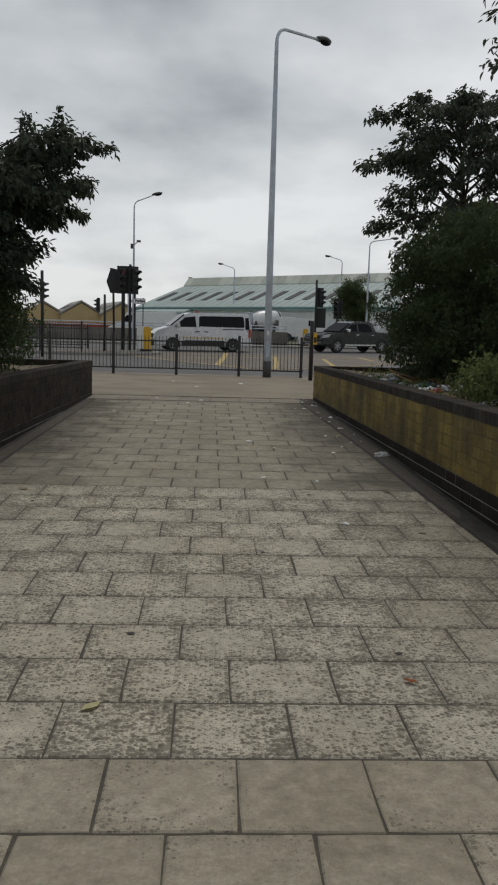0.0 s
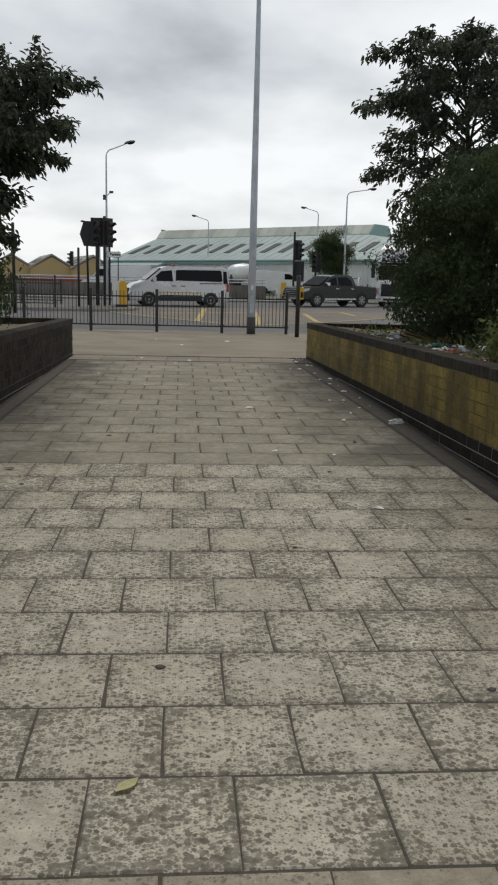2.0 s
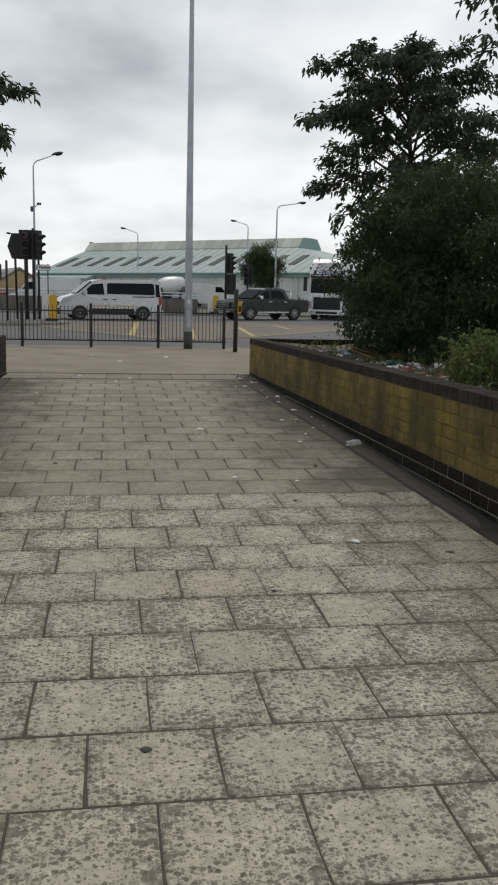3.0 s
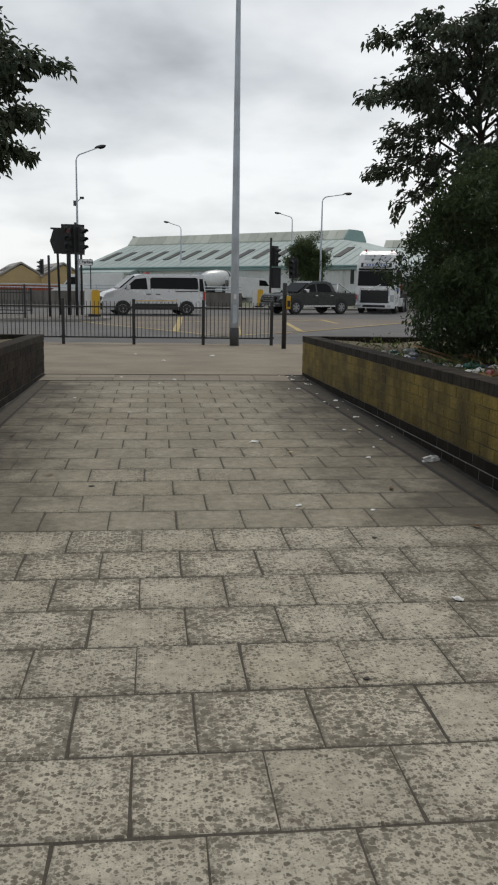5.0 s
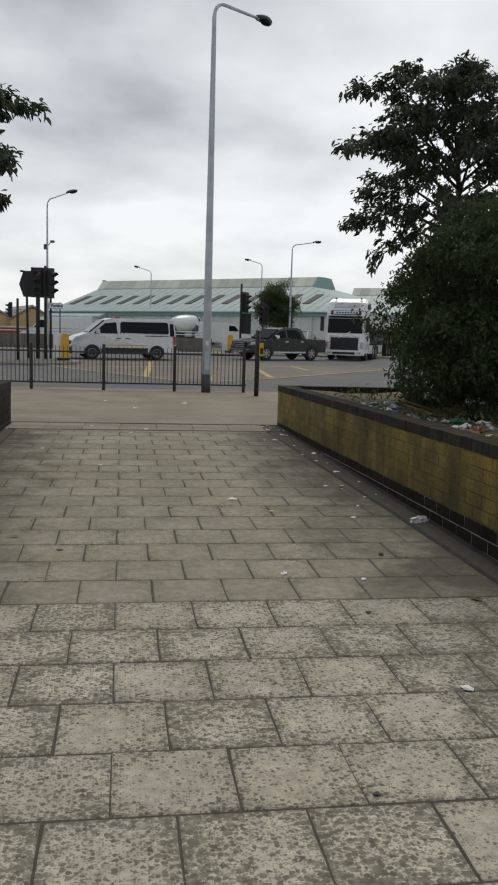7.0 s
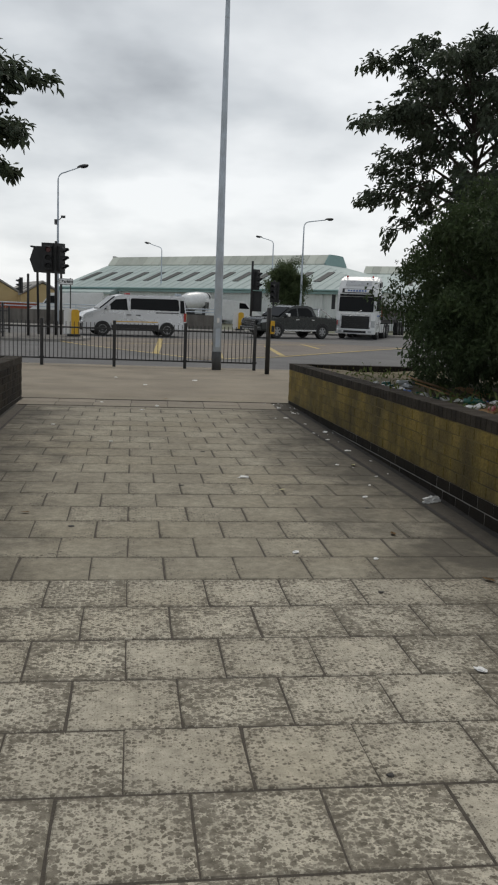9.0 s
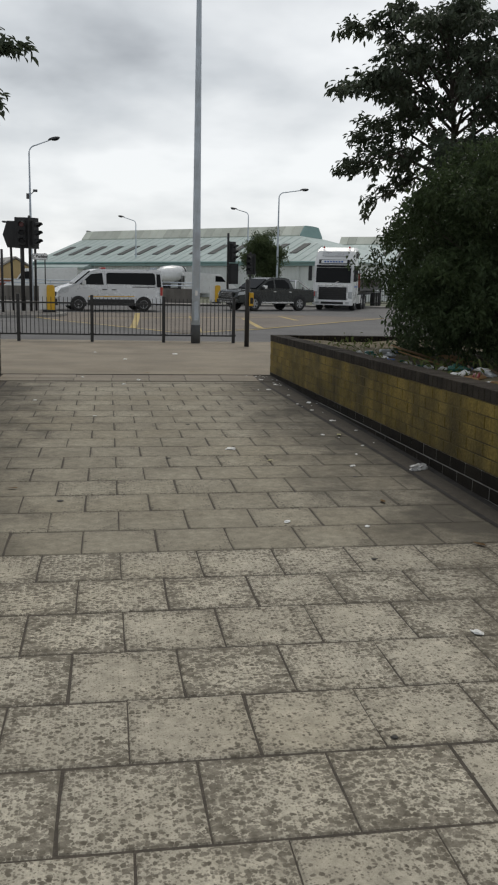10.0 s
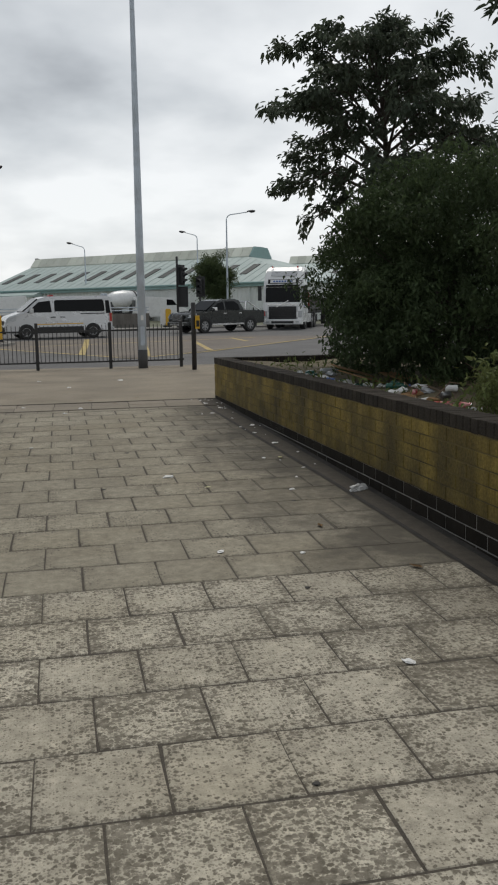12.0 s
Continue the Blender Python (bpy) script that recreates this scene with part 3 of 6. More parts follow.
def planter_wall(name, m, length, side, mats, label, near, far_start=0.0, end_len=6.0):
    """m: the far front corner; local -y runs towards the walker, local x into the bed (side +1) or mirrored (-1).
    Courses 73 mm; brick-on-edge coping; two near stretches are single bricks, the rest is joined."""
    T, PITCH, LONG, HIGH, TOP, COP = 0.225, 0.108, 0.315, 0.099, 0.696, 0.102
    face, blue, mortar, face_far, blue_far = mats
    core = bmesh.new()
    box(min(0.003 * side, (T - 0.008) * side), -length, -0.34, max(0.003 * side, (T - 0.008) * side), -0.008, TOP - 0.012, core)
    box(min(0.008 * side, end_len * side), -T + 0.008, -0.34, max(0.008 * side, end_len * side), -0.0085, TOP - 0.0125, core)
    wall = tagged(part(name, core, mortar), label, "wall", kind="structure")
    wall.matrix_world = m
    part("plinth_mortar", box(min(0.0005 * side, 0.0025 * side), -length, -0.34, max(0.0005 * side, 0.0025 * side), -0.008, TOP - COP - 0.01 - PITCH * 5), M["mortar_pale"], wall)
    rng = random.Random(len(name))
    stretch = brick_mesh(LONG - 0.01, 0.10, HIGH, face)
    stretch_b = brick_mesh(LONG - 0.01, 0.10, HIGH, blue)
    edge_b = brick_mesh(0.099, T + 0.012, COP, M["brick_cap"])
    joined = {False: bmesh.new(), True: bmesh.new(), "cap": bmesh.new()}
    count = 0

    def lay(me, dark, loc, rot, dims, as_part):
        nonlocal count
        if as_part and count < 300:
            o = new("brick", me)
            o.parent = wall
            o.location, o.rotation_euler = loc, (rng.uniform(-.004, .004), 0, rot + rng.uniform(-.006, .006))
            count += 1
        else:
            a, b, c = (d / 2 for d in dims)
            mm = Matrix.Translation(loc) @ Matrix.Rotation(rot, 4, "Z")
            box(-a, -b, -c, a, b, c, joined[dark], mm)

    n_course = 9
    z_top = TOP - COP - 0.006
    for c in range(n_course):
        z = z_top - PITCH * (c + 0.5)
        dark = c >= 5
        off = LONG / 2 if c % 2 else 0.0
        d = off + LONG / 2 - 0.01
        if off:
            box(min(0, side * 0.1), -LONG / 2 + 0.01, z - HIGH / 2, max(0, side * 0.1), 0.001, z + HIGH / 2, joined[dark])
        while d < length:
            local = -d
            lay(stretch_b if dark else stretch, dark,
                (side * (0.05 - rng.uniform(0, .003) - 0.002), local, z), math.pi / 2, (LONG - 0.01, 0.10, HIGH), near[0] < d < near[1] and (c < 8))
            d += LONG
        # the end face, and the return along the footway
        d = LONG / 2 + 0.01 + off
        while d < end_len:
            lay(stretch_b if dark else stretch, dark, (side * d, -0.05 + rng.uniform(0, .003), z), 0.0, (LONG - 0.01, 0.10, HIGH), False)
            d += LONG
    d = 0.04
    while d < length:
        lay(edge_b, "cap", (side * (T / 2), -d, TOP - COP / 2 + rng.uniform(-.002, .002)), math.pi / 2, (0.099, T + 0.012, COP), near[0] < d < near[0] + 7.5)
        d += 0.108
    d = T + 0.06
    while d < end_len:
        lay(edge_b, "cap", (side * d, -T / 2, TOP - COP / 2 + rng.uniform(-.002, .002)), 0.0, (0.099, T + 0.012, COP), False)
        d += 0.108
    for dark, bmj in joined.items():
        p = part("brickwork", bmj, M["brick_cap_far"] if dark == "cap" else blue_far if dark else face_far, wall)
        p["kind"] = "stuff"
    # open weep joints in the top dark course, with lime washed out of them
    zc = z_top - PITCH * 5.5
    d = LONG * 2
    while d < length - 6:
        part("weep_hole", box(min(-0.002 * side, 0.004 * side), -d - 0.008, zc - 0.034, max(-0.002 * side, 0.004 * side), -d + 0.008, zc + 0.034), M["black_plastic"], wall)
        for q in (-1, 1):
            part("lime_stain", box(min(-0.0015 * side, 0.004 * side), -d + q * 0.014 - 0.006, zc - 0.05, max(-0.0015 * side, 0.004 * side), -d + q * 0.014 + 0.006, zc + 0.03), M["mortar_pale"], wall)
        d += LONG * 4
    return wall


TILT = -math.degrees(math.atan(0.0192))
planter_wall("wall_right", pose(2.648, 17.29, 0.0, TILT, 0, math.degrees(0.0115)), 22.0, 1,
             (M["brick_yellow"], M["brick_blue"], M["mortar"], M["brick_yellow_far"], M["brick_blue_far"]),
             "low yellow stock brick planter wall, stained, with dark brick coping and plinth", (3.4, 11.2))
planter_wall("wall_left", pose(-1.897, 17.1, 0.0, TILT, 0, -math.degrees(0.011)), 22.0, -1,
             (M["brick_brown"], M["brick_blue"], M["mortar_brown"], M["brick_brown_far"], M["brick_blue_far"]),
             "low dark brown brick planter wall with dark brick coping", (0.0, 7.5))


def soil_bed(name, x0, x1, label):
    xs = np.linspace(x0, x1, 28)
    ys = np.linspace(-5.0, 17.0, 70)
    verts = [(x, y, 0.60 + 0.0192 * (17.2 - y) + 0.10 * noise.noise((x * 0.8, y * 0.8, 3.0)) + 0.035 * noise.noise((x * 4, y * 4, 9.0))) for y in ys for x in xs]
    n = len(xs)
    faces = [(j * n + i, j * n + i + 1, (j + 1) * n + i + 1, (j + 1) * n + i) for j in range(len(ys) - 1) for i in range(n - 1)]
    ob = mesh_from(name, verts, faces, M["soil"])
    for p in ob.data.polygons:
        p.use_smooth = True
    return tagged(ob, label, "soil", kind="structure")


soil_bed("soil_right", 2.83, 9.5, "bare brown planter soil strewn with dead leaves and litter")
soil_bed("soil_left", -9.0, -2.1, "dark shaded planter soil")


def soil_z(x, y):
    return 0.60 + 0.0192 * (17.2 - y) + 0.10 * noise.noise((x * 0.8, y * 0.8, 3.0)) + 0.035 * noise.noise((x * 4, y * 4, 9.0))


# ---- trees and shrubs ----
def leaf_cloud(name, centres, count, size, mat, parent, seed, droop=0.5, spread=0.16, ways=None, slim=0.42):
    """Many pointed leaves folded along the rib, set round the twigs; ways: the twigs' own directions."""
    rng = np.random.default_rng(seed)
    c = np.array(centres)
    which = rng.integers(0, len(c), count)
    base = c[which] + rng.normal(0, spread, (count, 3))
    d = rng.normal(0, 0.62, (count, 3))
    if ways is not None:
        d += np.array(ways)[which] * 0.9
    d[:, 2] -= droop
    d /= np.linalg.norm(d, axis=1)[:, None]
    side = np.cross(d, rng.normal(0, 0.45, (count, 3)) + np.array([0, 0, 1.0]))
    side /= np.linalg.norm(side, axis=1)[:, None] + 1e-6
    nrm = np.cross(side, d)
    ln = size * rng.uniform(0.6, 1.25, count)[:, None]
    wd = ln * rng.uniform(slim * 0.8, slim * 1.25, count)[:, None]
    tip = base + d * ln - nrm * ln * 0.14
    l1, r1 = (base + d * ln * 0.28 + side * wd * 0.44 * q + nrm * wd * 0.14 for q in (1, -1))
    l2, r2 = (base + d * ln * 0.64 + side * wd * 0.40 * q + nrm * wd * 0.08 for q in (1, -1))
    verts = np.stack([base, l1, l2, tip, r2, r1], 1).reshape(-1, 3)
    idx = np.arange(count)[:, None] * 6
    faces = np.concatenate([idx + np.array([[0, 1, 2, 3]]), idx + np.array([[0, 3, 4, 5]])])
    me = bpy.data.meshes.new(name)
    me.from_pydata(verts.tolist(), [], faces.tolist())
    me.update()
    me.materials.append(mat)
    ob = new(name, me)
    ob.parent = parent
    return ob


def tree(name, at, stem, boughs, leaves, leaf_size, mat, label, seed, trunk_r=0.08, reach=(2.2, 0.7), rise=0.35, side=0.55, droop=0.6, clump=0.05, lean=(0.0, 0.0), low=0.36, steep=0.75, group=""):
    """A leaning stem; boughs in whorls, long low down and short above, each with flat sprays of twigs whose leaves hang."""
    rng = random.Random(seed)
    t = thing(name, label, "tree", pose(*at), group)
    pts = [Vector((0, 0, -0.1))] + [Vector(q) - Vector(at) for q in stem]
    n = len(pts)
    part("trunk", tube(pts, [trunk_r * (1.25 - 1.1 * i / (n - 1)) for i in range(n)], 9), M["bark"], t, smooth=True)

    def stem_at(f):
        f = f * (n - 1)
        i = min(int(f), n - 2)
        return pts[i].lerp(pts[i + 1], f - i)
    tips, ways = [], []
    for k in range(boughs):
        f = (k + 0.5) / boughs
        s = stem_at(low + (0.98 - low) * f)
        turn = k * 2.39996 + rng.uniform(-0.35, 0.35)
        long = (reach[0] + (reach[1] - reach[0]) * f ** 2.2) * rng.uniform(0.72, 1.08)
        out = Vector((math.cos(turn) + lean[0], math.sin(turn) + lean[1], 0))
        up = rise + steep * f + rng.uniform(-0.15, 0.15)
        e = s + out.normalized() * long + Vector((0, 0, long * up))
        mid_b = s.lerp(e, 0.5) + Vector((rng.uniform(-.08, .08), rng.uniform(-.08, .08), 0.13 * long))
        e.z -= 0.16 * long
        r0 = trunk_r * (0.42 - 0.24 * f)
        bm = tube([s, mid_b, e], [r0, r0 * 0.6, r0 * 0.15], 6, None, cap=False)
        across = out.cross(Vector((0, 0, 1))).normalized()
        sprays = max(5, int(long * 6.5))
        for q in range(sprays):
            w = 0.16 + 0.84 * (q + rng.random()) / sprays
            a = s.lerp(mid_b, w * 2) if w < 0.5 else mid_b.lerp(e, w * 2 - 1)
            ln = side * long * 0.42 * (1.15 - 0.6 * w) * rng.uniform(0.6, 1.2) + 0.14
            way = (out.normalized() * rng.uniform(0.3, 1.0) + across * (1 if q % 2 else -1) * rng.uniform(0.4, 1.0) + Vector((0, 0, rng.uniform(-0.35, 0.5)))).normalized()
            b = a + way * ln
            b.z -= 0.12 * ln
            tube([a, a.lerp(b, 0.5) + Vector((0, 0, 0.05 * ln)), b], [r0 * 0.28, r0 * 0.18, r0 * 0.06], 4, bm, cap=False)
            for g in np.linspace(0.35, 1.0, 5):
                tips.append(a.lerp(b, float(g)))
                ways.append(tuple((b - a).normalized()))
        for g in (0.8, 0.9, 1.0, 1.0):
            tips.append(mid_b.lerp(e, g))
            ways.append(tuple((e - mid_b).normalized()))
        part("limb", bm, M["bark"], t, smooth=True)
    leaf_cloud("crown", [tuple(p) for p in tips], leaves, leaf_size, mat, t, seed, droop, clump, ways)
    return t


def round_tree(name, at, height, crown_c, crown_r, limbs, leaves, leaf_size, mat, label, seed, trunk_r=0.09, droop=0.55, cut_low=-0.75, sub=4, clump=0.15, group="", peak=0.0):
    """A tapered trunk, limbs that fork into twigs, and leaves in clumps on the twigs."""
    rng = random.Random(seed)
    t = thing(name, label, "tree", pose(*at), group)
    cc, cr = Vector(crown_c) - Vector(at), Vector(crown_r)
    bm = bmesh.new()
    top = Vector((cc.x, cc.y, cc.z + cr.z * 0.7))
    stem = [Vector((0, 0, -0.1)), Vector((cc.x * 0.3, cc.y * 0.3, height * 0.22)), Vector((cc.x * 0.7, cc.y * 0.7, height * 0.5)), top]
    tube(stem, [trunk_r * 1.25, trunk_r, trunk_r * 0.7, trunk_r * 0.15], 9, bm)
    part("trunk", bm, M["bark"], t, smooth=True)
    tips, ways = [], []

    def stem_at(f):
        f = f * 3
        i = min(int(f), 2)
        return stem[i].lerp(stem[i + 1], f - i)

    for k in range(limbs):
        f = 0.42 + 0.55 * (k + 0.5) / limbs
        s = stem_at(f)
        for _ in range(30):
            u = Vector((rng.uniform(-1, 1), rng.uniform(-1, 1), rng.uniform(cut_low, 1)))
            if 0.55 < u.length < 1.0:
                break
        nar = 1 - peak * max(0.0, u.z)
        e = cc + Vector((u.x * cr.x * nar, u.y * cr.y * nar, u.z * cr.z))
        midp = s.lerp(e, 0.5) + Vector((rng.uniform(-.1, .1), rng.uniform(-.1, .1), 0.12 * cr.z))
        r0 = trunk_r * (0.36 - 0.18 * f)
        bm = tube([s, midp, e], [r0, r0 * 0.6, r0 * 0.2], 6, None, cap=False)
        for q in range(sub):
            w = rng.uniform(0.35, 1.0)
            a = (s.lerp(midp, w * 2) if w < 0.5 else midp.lerp(e, w * 2 - 1))
            b = a + Vector((rng.uniform(-1, 1) * cr.x, rng.uniform(-1, 1) * cr.y, rng.uniform(-0.75, 0.7) * cr.z)) * 0.36
            tube([a, a.lerp(b, 0.5) + Vector((0, 0, 0.04)), b], [r0 * 0.3, r0 * 0.2, r0 * 0.08], 4, bm, cap=False)
            for g in np.linspace(0.3, 1.0, 4):
                tips.append(a.lerp(b, float(g)))
                ways.append(tuple((b - a).normalized()))
        for g in np.linspace(0.6, 1.0, 4):
            tips.append(midp.lerp(e, float(g) * 2 - 1))
            ways.append(tuple((e - midp).normalized()))
        part("limb", bm, M["bark"], t, smooth=True)
    leaf_cloud("crown", [tuple(p) for p in tips], leaves, leaf_size, mat, t, seed, droop, clump, ways)
    return t


def shrub(name, at, radii, clumps, leaves, leaf_size, mat, label, seed, clump=0.14, lumps=3.2, group=""):
    """A dense shrub: stems from the ground, leaves in clumps over an uneven outline, thinner inside."""
    rng = random.Random(seed)
    t = thing(name, label, "shrub", pose(*at), group)
    tips = []
    for k in range(clumps):
        a, b = rng.uniform(0, math.tau), math.asin(rng.uniform(-0.85, 1.0))
        full = (1 - abs(math.sin(b)) ** 2.8) ** (1 / 2.8)
        u = Vector((math.cos(a) * full, math.sin(a) * full, math.sin(b)))
        r = (0.86 + 0.3 * noise.noise(u * lumps + Vector((seed, 0, 0)))) * (1.0 - 0.35 * rng.random() ** 2)
        e = Vector((u.x * radii[0] * r, u.y * radii[1] * r, radii[2] * (0.54 + u.z * r * 0.62)))
        e.z = max(e.z, 0.12)
        tips.append(e)
        if k % 40 == 0:
            s = Vector((rng.uniform(-.3, .3) * radii[0], rng.uniform(-.3, .3) * radii[1], -0.05))
            part("stem", tube([s, s.lerp(e, 0.5) + Vector((0, 0, 0.15)), e], [0.022, 0.014, 0.004], 5, None, cap=False), M["bark"], t, smooth=True)
    leaf_cloud("foliage", [tuple(p) for p in tips], leaves, leaf_size, mat, t, seed + 5, 0.35, clump)
    return t


tree("cherry_tree", (5.17, 15.68, soil_z(5.17, 15.68)), [(5.2, 15.68, 1.8), (5.2, 15.68, 2.9), (5.08, 15.68, 4.3), (4.9, 15.68, 5.45)], 46, 20500, 0.108, M["leaf_tree"],
     "dark-leaved young cherry tree in the planter bed", 11, reach=(2.16, 0.5), rise=0.24, steep=0.55, low=0.5, group="planter trees")
tree("cherry_tree", (6.40, 9.78, soil_z(6.40, 9.78)), [(6.1, 9.78, 2.4), (5.5, 9.78, 3.5), (5.02, 9.78, 4.4), (4.74, 9.78, 5.2)], 26, 3700, 0.11, M["leaf_tree"],
     "tall dark-leaved cherry tree with thin upper shoots in the planter bed", 12, reach=(1.45, 0.8), rise=0.4, side=0.35, lean=(-0.2, 0.0), low=0.5, group="planter trees")
tree("cherry_tree", (-3.89, 12.36, soil_z(-3.89, 12.36)), [(-3.59, 12.36, 1.7), (-3.29, 12.36, 2.5), (-3.04, 12.36, 3.15), (-2.96, 12.36, 3.9)], 44, 38000, 0.11, M["leaf_tree"],
     "dense dark-leaved cherry tree overhanging the path edge", 14, reach=(1.25, 1.75), rise=0.1, steep=0.2, side=0.75, group="planter trees")
shrub("shrub", (5.76, 12.36, soil_z(5.76, 12.36) - 0.1), (2.8, 3.1, 2.55), 5200, 165000, 0.066, M["leaf_bush"], "large dense dark green shrub filling the planter bed", 3, 0.06)
shrub("shrub", (7.10, 9.67, soil_z(7.10, 9.67) - 0.1), (2.2, 2.2, 2.85), 1800, 52000, 0.065, M["leaf_bush"], "large dense dark green shrub beside the planter trees", 7, 0.12)
shrub("bramble", (3.59, 8.43, soil_z(3.59, 8.43) - 0.05), (0.45, 0.6, 0.46), 200, 4200, 0.06, M["leaf_pale"], "low pale green bramble with bare stems in the bed", 5, 0.07)
shrub("shrub", (-3.99, 12.78, soil_z(-3.99, 12.78) - 0.1), (1.75, 2.5, 1.9), 1200, 30000, 0.085, M["leaf_bush"], "dark shaded shrub behind the planter wall", 9, 0.13)


# ---- street furniture ----
def guard_rail(name, at, n_panels, label, step=1.739, h=1.12, bars=17, turn=0.0, group="guard rails", half=False):
    """Pedestrian guard rail: square posts, a top and a bottom rail, plain upright bars."""
    g = thing(name, label, "guard rail", pose(*at, 0, 0, turn) @ Matrix.Scale(FAR, 4), group)
    for k in range(n_panels + 1):
        bm = box(k * step - 0.038, -0.038, -0.15, k * step + 0.038, 0.038, h)
        bmesh.ops.bevel(bm, geom=bm.edges[:], offset=0.006, segments=1, affect="EDGES")
        box(k * step - 0.055, -0.055, 0.16, k * step + 0.055, 0.055, 0.21, bm)
        part("post", bm, M["black_paint"], g)
    for k in range(n_panels):
        x0, x1 = k * step + 0.036, (k + 1) * step - 0.036
        for z in (0.17, h - 0.2):
            part("rail", box(x0, -0.018, z - 0.018, x1, 0.018, z + 0.018), M["black_paint"], g)
        for b in range(bars):
            x = x0 + (x1 - x0) * (b + 0.5) / bars
            top = h - 0.06
            part("bar", box(x - 0.0075, -0.0075, 0.17, x + 0.0075, 0.0075, top), M["black_paint"], g)
    return g


guard_rail("guard_rail", (-6.58, 27.3, -0.2), 5, "black steel pedestrian guard rail with upright bars on the footway")


def curved_arm(h, reach, rise, r, lean):
    """The outline of a lamp column: straight up, a tight bend, and an arm; lean is the arm's direction in plan, radians."""
    pts = [(0, 0, 0), (0, 0, h * 0.35), (0, 0, h * 0.7), (0, 0, h - 0.45)]
    cx, sy = math.cos(lean), math.sin(lean)
    for a in np.linspace(0.15, 1.0, 6):
        q = a * (math.pi / 2 - 0.12)
        x = 0.42 * (1 - math.cos(q))
        pts.append((x * cx, x * sy, h - 0.45 + 0.42 * math.sin(q)))
    pts.append((reach * cx, reach * sy, h + rise))
    return pts


def street_lamp(at, h, reach, rise, lean, r, label, dark_base=False, box_on=False):
    t = thing("street_lamp", label, "street lamp", pose(*at) @ Matrix.Scale(FAR, 4), "street lamps")
    pts = curved_arm(h, reach, rise, r, lean)
    rad = [r, r * 0.86, r * 0.66, r * 0.48] + [r * 0.42] * 6 + [r * 0.34]
    part("column", tube(pts, rad, 14), M["galv"], t, smooth=True)
    end = Vector(pts[-1])
    d = Vector((math.cos(lean), math.sin(lean), rise / max(reach, 0.1)))
    d.normalize()
    # lantern: a flattened, tapered hood with a bowl beneath
    m = Matrix.Translation(end) @ Matrix.Rotation(lean, 4, "Z") @ Matrix.Rotation(-math.atan2(rise, reach), 4, "Y")
    bm = bmesh.new()
    bmesh.ops.create_uvsphere(bm, u_segments=14, v_segments=8, radius=1.0)
    for v in bm.verts:
        v.co = m @ Vector((v.co.x * 0.36 + 0.28, v.co.y * (0.15 - 0.04 * v.co.x), max(v.co.z, -0.25) * 0.11 + 0.03))
    part("hood", bm, M["grey_lamp"], t, smooth=True)
    bm = bmesh.new()
    bmesh.ops.create_uvsphere(bm, u_segments=12, v_segments=6, radius=1.0)
    for v in bm.verts:
        v.co = m @ Vector((v.co.x * 0.24 + 0.36, v.co.y * 0.11, min(v.co.z, 0.2) * 0.09 - 0.005))
    part("bowl", bm, M["dark_glass"], t, smooth=True)
    if dark_base:
        part("collar", tube([(0, 0, 8.2), (0, 0, 8.32)], [r * 0.53, r * 0.5], 14), M["galv"], t, smooth=True)
        part("base_sleeve", tube([(0, 0, -0.05), (0, 0, 0.42), (0, 0, 0.44)], [r * 1.1, r * 1.08, r * 0.98], 16), M["galv_dark"], t, "dark painted lower sleeve", smooth=True)
        bm = box(-0.05, -r * 1.04, 0.55, 0.05, -r * 0.9, 1.0)
        part("access_door", bm, M["galv"], t, bevel=0.004)
        part("number_plate", box(-0.03, -r * 1.03, 1.15, 0.03, -r * 0.92, 1.27), M["paper"], t, "small pale identification plate")
    if box_on:
        part("detector_box", box(-0.2, -0.1, h * 0.66, -0.05, 0.08, h * 0.66 + 0.3), M["grey_lamp"], t, bevel=0.02)
        bm = tube([(0.05, 0, h * 0.69), (0.28, -0.05, h * 0.715)], 0.025, 8)
        box(0.18, -0.15, h * 0.705, 0.42, 0.04, h * 0.705 + 0.13, bm)
        part("camera_arm", bm, M["grey_lamp"], t)
    return t


street_lamp((2.31, 27.1, -0.19), 9.27, 1.9, 0.1, 0.85, 0.106, "tall galvanised steel street lamp beside the guard rail", dark_base=True)
street_lamp(beyond(-4.6, 53.4, 0.1), 8.72, 1.2, 0.25, -0.25, 0.085, "galvanised street lamp with a detector box halfway up", box_on=True)
street_lamp(beyond(13.15, 70.0, -0.24), 8.65, 1.7, 0.15, -0.2, 0.1, "galvanised street lamp beyond the junction")
street_lamp(beyond(13.6, 88.0, -0.25), 8.45, 1.2, 0.2, 2.9, 0.1, "galvanised street lamp beyond the junction")
street_lamp(beyond(2.7, 97.0, -0.5), 8.1, 1.3, 0.25, 3.0, 0.1, "galvanised street lamp beside the warehouse")
street_lamp(beyond(-0.6, 118.0, -1.4), 8.4, 2.0, 0.2, 3.0, 0.09, "distant galvanised street lamp")
street_lamp(beyond(16.0, 112.0, -1.3), 8.6, 1.6, 0.2, 3.0, 0.09, "distant galvanised street lamp")
street_lamp(beyond(-9.6, 100.0, -1.0), 7.9, 1.6, 0.2, 3.0, 0.09, "distant galvanised street lamp")

